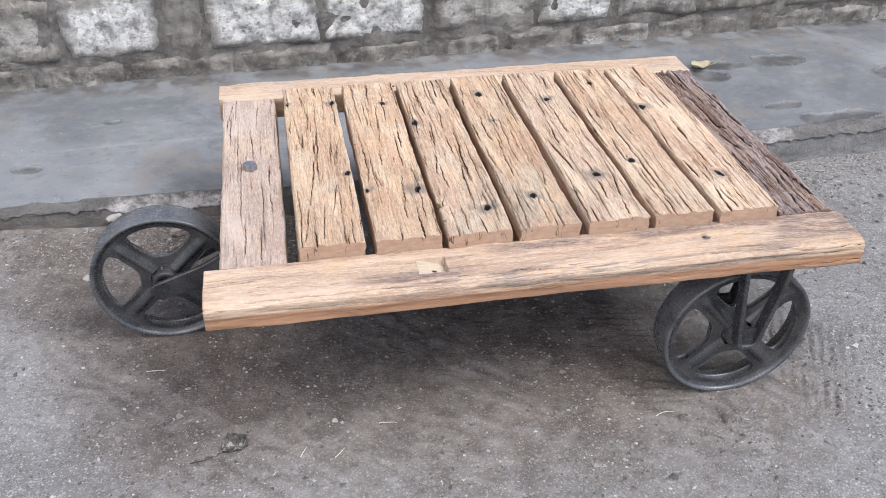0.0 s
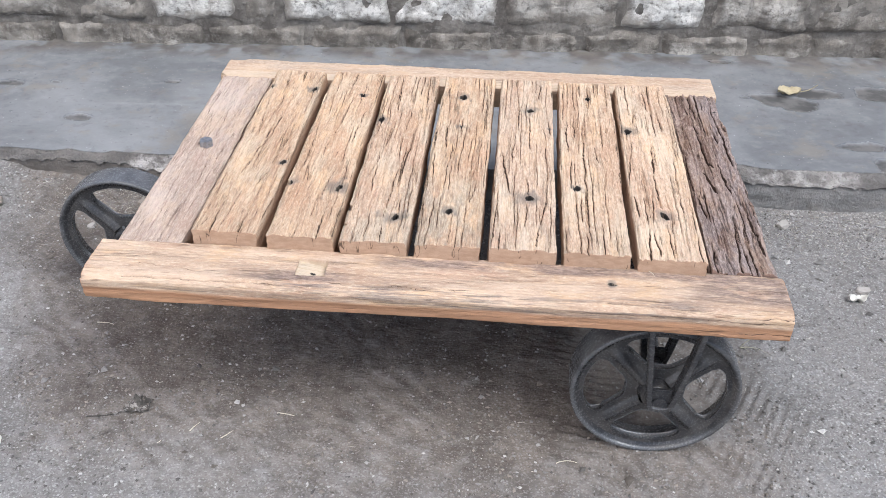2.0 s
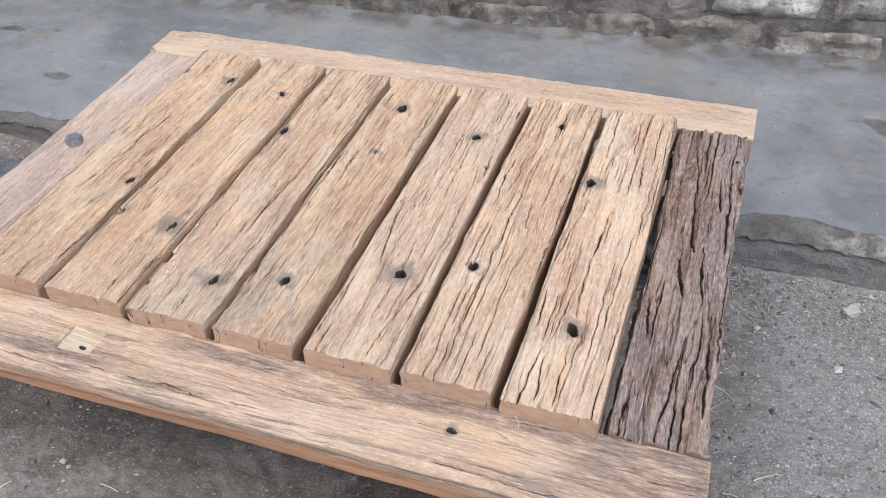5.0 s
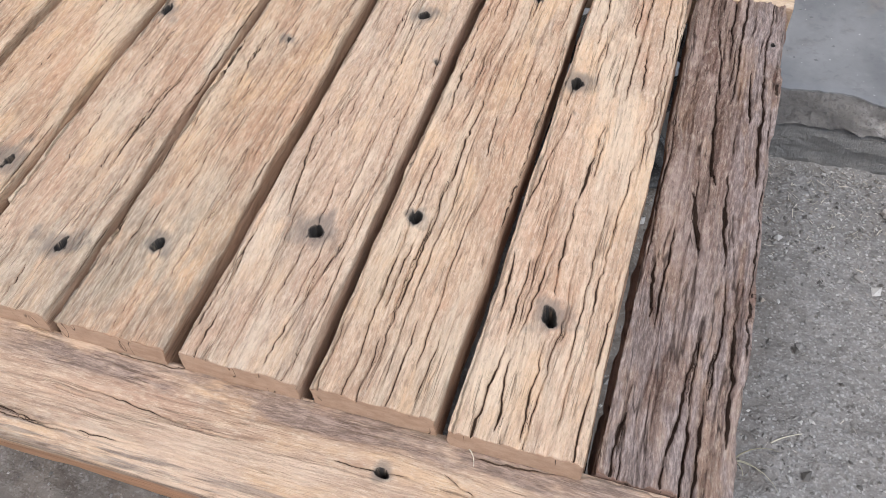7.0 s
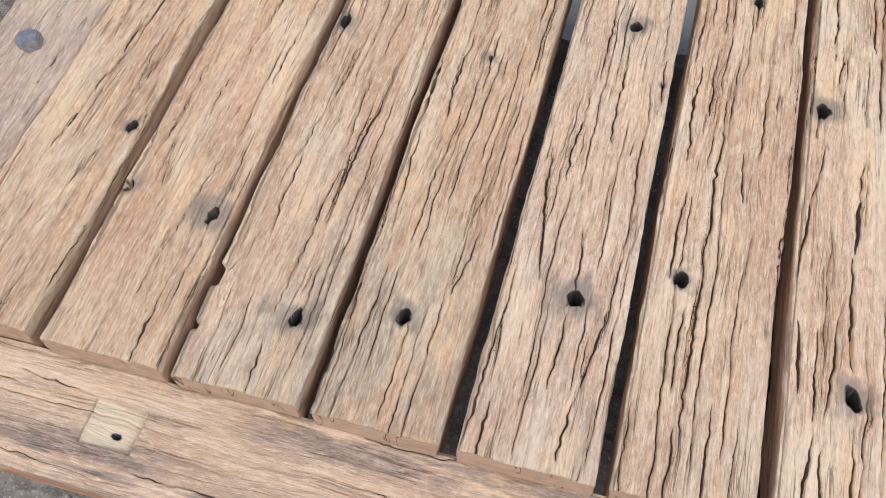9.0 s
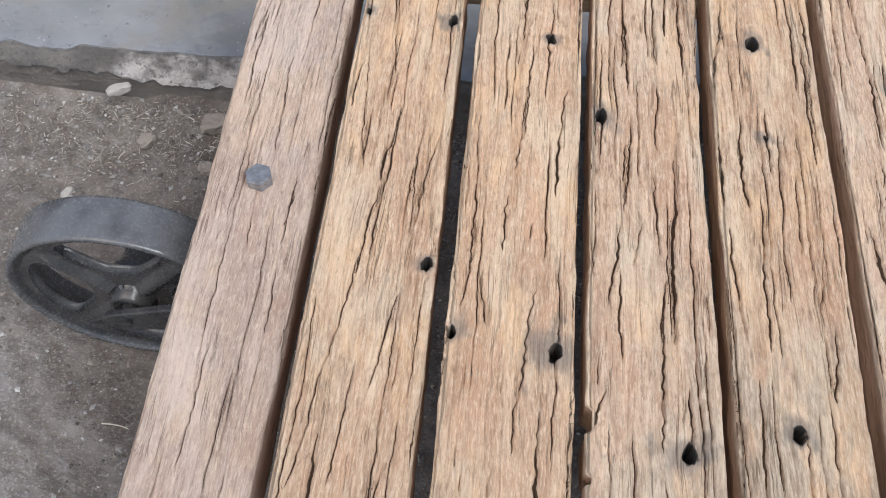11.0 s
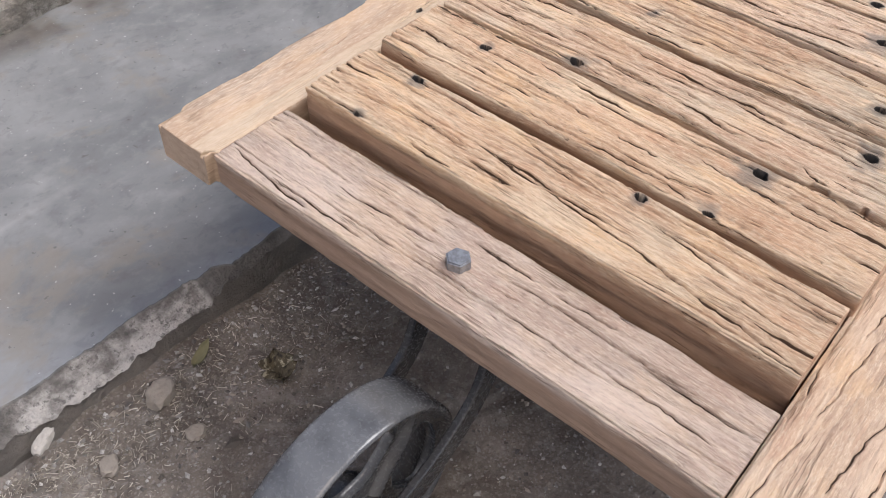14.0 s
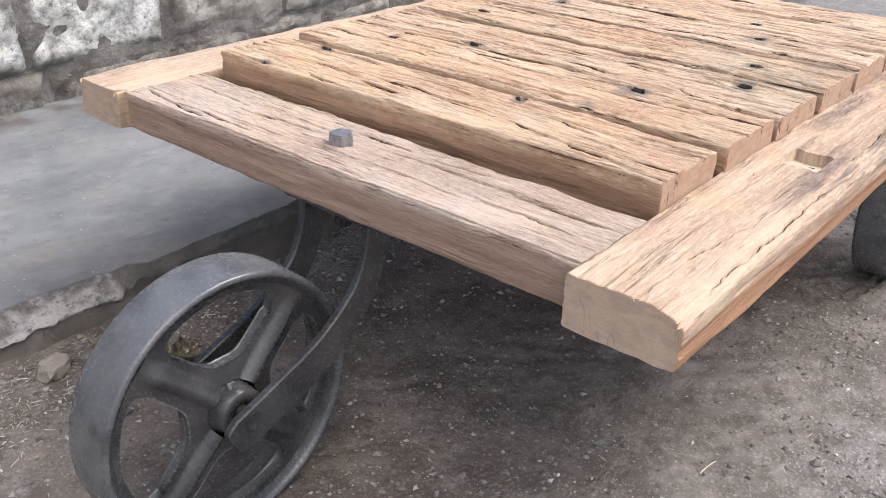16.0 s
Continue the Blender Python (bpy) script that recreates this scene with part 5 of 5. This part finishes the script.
def rock(x, y, size, turn, seed, mat, label, sink=0.3):
    v = BALL_V * (1 + 0.55 * (fbm(BALL_V[:, :1] * 1.3 + seed, BALL_V[:, 1:2] * 1.3 + BALL_V[:, 2:] * 1.1, seed) - 0.5))
    v = np.clip(v, (-0.86, -0.80, -0.8), (0.82, 0.88, 0.62))
    v = v * (1 + 0.40 * (fbm(BALL_V[:, :1] * 5 + seed, BALL_V[:, 1:2] * 5 + BALL_V[:, 2:] * 4, seed + 2) - 0.5))
    v = v * np.array(size) / 2
    me = raw_mesh("rock", v, BALL_F, (mat,), shade=False)
    z = float(lie_height(np.array(x), np.array(y))) + size[2] * (0.5 - sink)
    return thing("rock", pose(x, y, z, 0, 0, turn), label, "rock", data=me)


rock(-0.139, 0.699, (0.054, 0.040, 0.034), 20, 3.1, M_ROCK, "flat brownish gray rock lying at the foot of the ledge")
rock(-0.254, 0.670, (0.036, 0.028, 0.022), 60, 4.7, M_ROCK, "small gray rock among straw by the ledge")
rock(-0.142, 0.625, (0.034, 0.030, 0.020), 10, 5.2, M_ROCK, "rounded gray rock half sunk in the dirt")
rock(-0.300, 0.728, (0.046, 0.022, 0.020), 28, 6.9, M_ROCK_W, "broken flat white mortar lump fallen against the ledge", -1.6)
rock(-0.359, 0.560, (0.026, 0.018, 0.014), 75, 8.3, M_ROCK_W, "pale elongated pebble lying on the dirt")
rock(1.589, 0.471, (0.040, 0.026, 0.018), 15, 9.4, M_ROCK_W, "small white stone lying on the dirt")
rock(1.454, 0.728, (0.036, 0.026, 0.024), 35, 10.6, M_ROCK_W, "pale stone at the foot of the ledge")
rock(-0.658, 0.624, (0.060, 0.045, 0.030), 20, 11.8, M_ROCK, "gray-brown rock by the broken end of the ledge")


def leaf(x, y, length, width, turn, curl, mat, label, seed, stem=0.0, torn=0.25):
    """A thin curled leaf with a midrib fold, lying on what is below it."""
    t, s = np.linspace(0, 1, 15), np.linspace(-1, 1, 9)
    T, S = np.meshgrid(t, s, indexing="ij")
    outline = np.sin(np.pi * np.clip(T, 0, 1) ** 0.8) ** 0.75 * (1 + torn * (fbm(T * 9, S * 0 + np.sign(S), seed) - 0.5))
    X = (T - 0.5) * length
    Y = S * outline * width / 2
    Z = curl * (np.abs(S) ** 1.6 * 0.6 + (2 * T - 1) ** 2 * 0.5) * width + (0.25 + 0.4 * torn) * width * (fbm(T * 5, S * 2.5, seed + 1) - 0.5) + 0.004
    top = np.stack([X, Y, Z], -1).reshape(-1, 3)
    under = top - (0, 0, 0.0006)
    n = len(top)
    faces = grid_faces(15, 9) + [[i + n for i in f[::-1]] for f in grid_faces(15, 9)]
    ring = [i * 9 for i in range(15)] + [14 * 9 + j for j in range(1, 9)] + [i * 9 + 8 for i in range(13, -1, -1)] + list(range(7, 0, -1))
    faces += [[ring[i], ring[(i + 1) % len(ring)], ring[(i + 1) % len(ring)] + n, ring[i] + n] for i in range(len(ring))]
    me = raw_mesh("leaf", np.concatenate([top, under]), faces, (mat,))
    z = float(lie_height(np.array(x), np.array(y))) + 0.001
    ob = thing("leaf", pose(x, y, z, 0, 0, turn), label, "leaf", data=me)
    if stem:
        c = [(length / 2 - 0.004, 0.004), (length / 2 + stem * 0.5, 0.010), (length / 2 + stem, 0.026)]
        me = strap(c, 0.0022, 0.0022, 0.0)
        me.materials[0] = mat
        part_mesh("stem", me, ob, WORLD[ob.name])
    return ob


leaf(1.585, 1.345, 0.075, 0.060, 10, 0.22, M_LEAF_DRY, "curled pale dry leaf with a stem on the concrete ledge", 1.0, 0.05)
leaf(-0.060, 0.708, 0.052, 0.018, 25, 0.45, M_LEAF_GREEN, "yellow-green curled leaf at the foot of the ledge", 2.0)
leaf(0.006, 0.615, 0.058, 0.050, 60, 0.45, M_LEAF_OLD, "crumpled brown and olive leaf on the dirt", 3.0, 0.0, 1.3)
leaf(-0.002, -0.062, 0.055, 0.048, 215, 0.16, M_LEAF_DARK, "dark rotten leaf flattened on the dirt", 4.0, 0.07, 0.8)
leaf(-0.03, -0.45, 0.050, 0.034, 70, 0.14, M_LEAF_DARK, "dark torn leaf scrap pressed into the dirt", 5.0, 0.0, 1.6)
leaf(-0.240, -0.176, 0.040, 0.013, 118, 0.2, M_SCRAP, "bleached torn leaf scrap on the dirt", 7.0, 0.0, 1.2)
leaf(0.469, -0.299, 0.032, 0.012, 50, 0.25, M_SCRAP, "pale greenish leaf scrap on the dirt", 8.0, 0.0, 0.9)
leaf(1.566, 0.432, 0.050, 0.028, 20, 0.25, M_SCRAP, "crumpled whitish leaf scrap on the dirt", 9.0, 0.0, 1.5)
leaf(-0.84, 0.66, 0.05, 0.035, 40, 0.35, M_LEAF_GREEN, "yellowish leaf among dirt by the ledge", 6.0)


def straw_stem(x0, y0, x1, y1, bow, label, z=None, r=0.0011):
    """One dry stem lying from (x0, y0) to (x1, y1), bowed sideways: a thin tapering tube."""
    t = np.linspace(0, 1, 9)
    dx, dy = x1 - x0, y1 - y0
    cx = x0 + dx * t - dy * bow * 4 * t * (1 - t)
    cy = y0 + dy * t + dx * bow * 4 * t * (1 - t)
    cz = (lie_height(cx, cy) if z is None else np.full(9, z)) + r * 1.6
    ln = math.hypot(dx, dy)
    nx, ny = -dy / ln, dx / ln
    verts = [(cx[i] + nx * rr * math.cos(a), cy[i] + ny * rr * math.cos(a), cz[i] + rr * math.sin(a))
             for i in range(9) for rr in (r * (1.1 - 0.6 * t[i]),) for a in (k * math.pi / 3 for k in range(6))]
    faces = grid_faces(9, 6, wrap=True) + [[5, 4, 3, 2, 1, 0], list(range(48, 54))]
    base = Vector((x0, y0, float(cz[0])))
    me = raw_mesh("straw_stem", [Vector(v) - base for v in verts], faces, (M_STEM,))
    return thing("straw_stem", Matrix.Translation(base), label, "straw", "straw stems", data=me)


for x0, y0, x1, y1, bow in ((-0.187, 0.184, -0.147, 0.179, 0.05), (0.124, -0.117, 0.138, -0.093, 0.0), (0.190, -0.128, 0.210, -0.109, -0.04), (0.285, -0.053, 0.321, -0.057, 0.05),
                            (0.846, -0.131, 0.887, -0.124, 0.16), (1.305, 0.279, 1.343, 0.302, 0.05), (1.22, 0.47, 1.26, 0.44, 0.1)):
    straw_stem(x0, y0, x1, y1, bow, "pale dry straw stem lying on the dirt")
straw_stem(0.976, -0.017, 0.986, -0.033, 0.12, "fine pale fibre strand lying on the wooden rail", 0.3905, 0.0006)
straw_stem(0.996, -0.044, 1.011, -0.062, -0.22, "fine pale fibre strand lying on the wooden rail", 0.3885, 0.0006)


def grass_sprig(x, y, turn, seed, blades=9):
    """A flattened sprig of thin dry blades, each a folded tapering strip."""
    r = random.Random(seed)
    verts, faces = [], []
    for _ in range(blades):
        a, ln, w, lift = r.uniform(-0.9, 0.9), r.uniform(0.025, 0.075), r.uniform(0.0007, 0.0013), r.uniform(0.003, 0.010)
        bend = r.uniform(-0.9, 0.9)
        base = len(verts)
        for i in range(6):
            t = i / 5
            b = a + bend * t
            cx, cy, cz = ln * t * math.cos(b), ln * t * math.sin(b), 0.002 + lift * math.sin(math.pi * min(1, t * 0.8))
            k = w * (1 - 0.85 * t)
            for s, up in ((-1, 0.0), (0, 0.6), (1, 0.0), (0, -0.3)):
                verts.append((cx - s * k * math.sin(b), cy + s * k * math.cos(b), cz + up * k))
        faces += [[base + i * 4 + j, base + i * 4 + (j + 1) % 4, base + i * 4 + 4 + (j + 1) % 4, base + i * 4 + 4 + j] for i in range(5) for j in range(4)]
    me = raw_mesh("grass_sprig", verts, faces, (M_GRASS,))
    z = float(lie_height(np.array(x), np.array(y)))
    return thing("grass_sprig", pose(x, y, z, 0, 0, turn), "small sprig of dry straw-coloured grass on the dirt", "grass", data=me)


grass_sprig(1.215, 0.403, 60, 3, 5)
grass_sprig(1.259, 0.240, 10, 4, 4)


# ---- the stone wall ----
WALL = pose(0, 1.548, 0, 0, 0, math.degrees(math.atan(0.05)))


def wall_core():
    """Mortar body of the wall; its face is smeared unevenly over the edges of the blocks."""
    x = np.concatenate([np.linspace(-14, -1.7, 20)[:-1], np.arange(-1.7, 3.2, 0.010), np.linspace(3.2, 15, 20)[1:]])
    z = np.concatenate([np.arange(-0.05, 0.56, 0.010), np.linspace(0.58, 1.03, 14)])
    X, Z = np.meshgrid(x, z)
    Y = 0.013 - 0.026 * (fbm(X * 9, Z * 12, 81) - 0.45) - 0.010 * (fbm(X * 42, Z * 42, 82) - 0.5)
    front = np.stack([X, Y, Z], -1).reshape(-1, 3)
    n, c, r = len(front), len(x), len(z)
    ring = list(range(c)) + [k * c + c - 1 for k in range(1, r)] + [(r - 1) * c + k for k in range(c - 2, -1, -1)] + [k * c for k in range(r - 2, 0, -1)]
    back = front[ring] * (1, 0, 1) + (0, 0.34, 0)
    k = len(ring)
    faces = grid_faces(r, c) + [[ring[i], n + i, n + (i + 1) % k, ring[(i + 1) % k]] for i in range(k)] + [list(range(n, n + k))[::-1]]
    return raw_mesh("wall_core", np.concatenate([front, back]), faces, (M_MORTAR,))


me = wall_core()
wall = thing("wall_north", WALL, "old rough stone block wall with worn white lime wash", "wall", kind="structure", data=me)


def block_mesh(length, height, seed, mat, nx, nz, rough):
    """A quarry-faced block: x along the wall, front towards -y, with worn arrises."""
    u, v = np.linspace(0, 1, nx), np.linspace(0, 1, nz)
    U, V = np.meshgrid(u, v)
    X, Z = U * length, V * height
    e = np.minimum(np.minimum(X, length - X), np.minimum(Z, height - Z))
    bulge = 0.016 * smooth(0, 0.022, e)
    Y = 0.022 - bulge - rough * (fbm(X * 14, Z * 14, seed) - 0.4) * smooth(0, 0.02, e) - 0.4 * rough * (fbm(X * 45, Z * 45, seed + 1) - 0.5)
    X = X + 0.03 * (fbm(X * 0 + Z * 9, Z * 0 + U, seed + 2) - 0.5) * (np.abs(U - 0.5) * 2) ** 4
    Z = Z + 0.024 * (fbm(X * 8, V + 0 * X, seed + 3) - 0.5) * (np.abs(V - 0.5) * 2) ** 4
    face = smooth(0.0, 0.075, e + 0.05 * (fbm(X * 13, Z * 13, seed + 4) - 0.5))
    front = np.stack([X, Y, Z], -1).reshape(-1, 3)
    n = len(front)
    ring = list(range(nx)) + [r * nx + nx - 1 for r in range(1, nz)] + [(nz - 1) * nx + c for c in range(nx - 2, -1, -1)] + [r * nx for r in range(nz - 2, 0, -1)]
    back = front[ring] * (1, 0, 1) + (0, 0.12, 0)
    faces = grid_faces(nz, nx)
    k = len(ring)
    faces += [[ring[i], n + i, n + (i + 1) % k, ring[(i + 1) % k]] for i in range(k)]
    at = np.concatenate([face.ravel(), np.zeros(k)])
    return raw_mesh("stone_block", np.concatenate([front, back]), faces, (mat,), (("face", at),))


COURSES = [0.0, 0.165, 0.384, 0.60, 0.82, 1.03]
MATS = {"w": M_STONE_W, "p": M_STONE_P, "g": M_STONE_G}
SEEN = [(-1.40, "g"), (-1.08, "p"), (-0.77, "p"), (-0.514, "w"), (-0.202, "g"), (-0.068, "w"), (0.304, "w"), (0.672, "p"), (1.065, "w"), (1.355, "p"), (1.699, "g"), (2.034, "p"), (2.40, "w"), (2.75, "g")]
LOW = [(-1.45, "g"), (-1.15, "g"), (-0.848, "g"), (-0.604, "g"), (-0.33, "g"), (0.02, "g"), (0.342, "g"), (0.66, "g"), (0.95, "g"), (1.22, "p"), (1.52, "g"), (1.90, "g"), (2.25, "p"), (2.6, "g")]
wr = random.Random(8)
for k in range(len(COURSES) - 1):
    z0, z1 = COURSES[k] + 0.002, COURSES[k + 1] - 0.002
    if k < 2:
        marks = list(LOW if k == 0 else SEEN)
    else:
        marks = [(-1.5 + 0.1 * (k % 2), "g")]
    end = 3.1 if k < 2 else 3.2
    while k >= 2 and marks[-1][0] < 2.7:
        marks.append((marks[-1][0] + wr.uniform(0.26, 0.42), wr.choice("wpppg")))
    marks.append((end, "g"))
    for (xa, kind), (xb, _) in zip(marks, marks[1:]):
        near = k < 3
        me = block_mesh(xb - xa - 0.007, z1 - z0, 3.3 * xa + 17 * k + 90, MATS[kind], 30 if near else 7, 18 if near else 5, 0.034 if k else 0.036)
        part_mesh("stone_block", me, wall, WALL @ pose(xa + 0.0035, 0, z0))
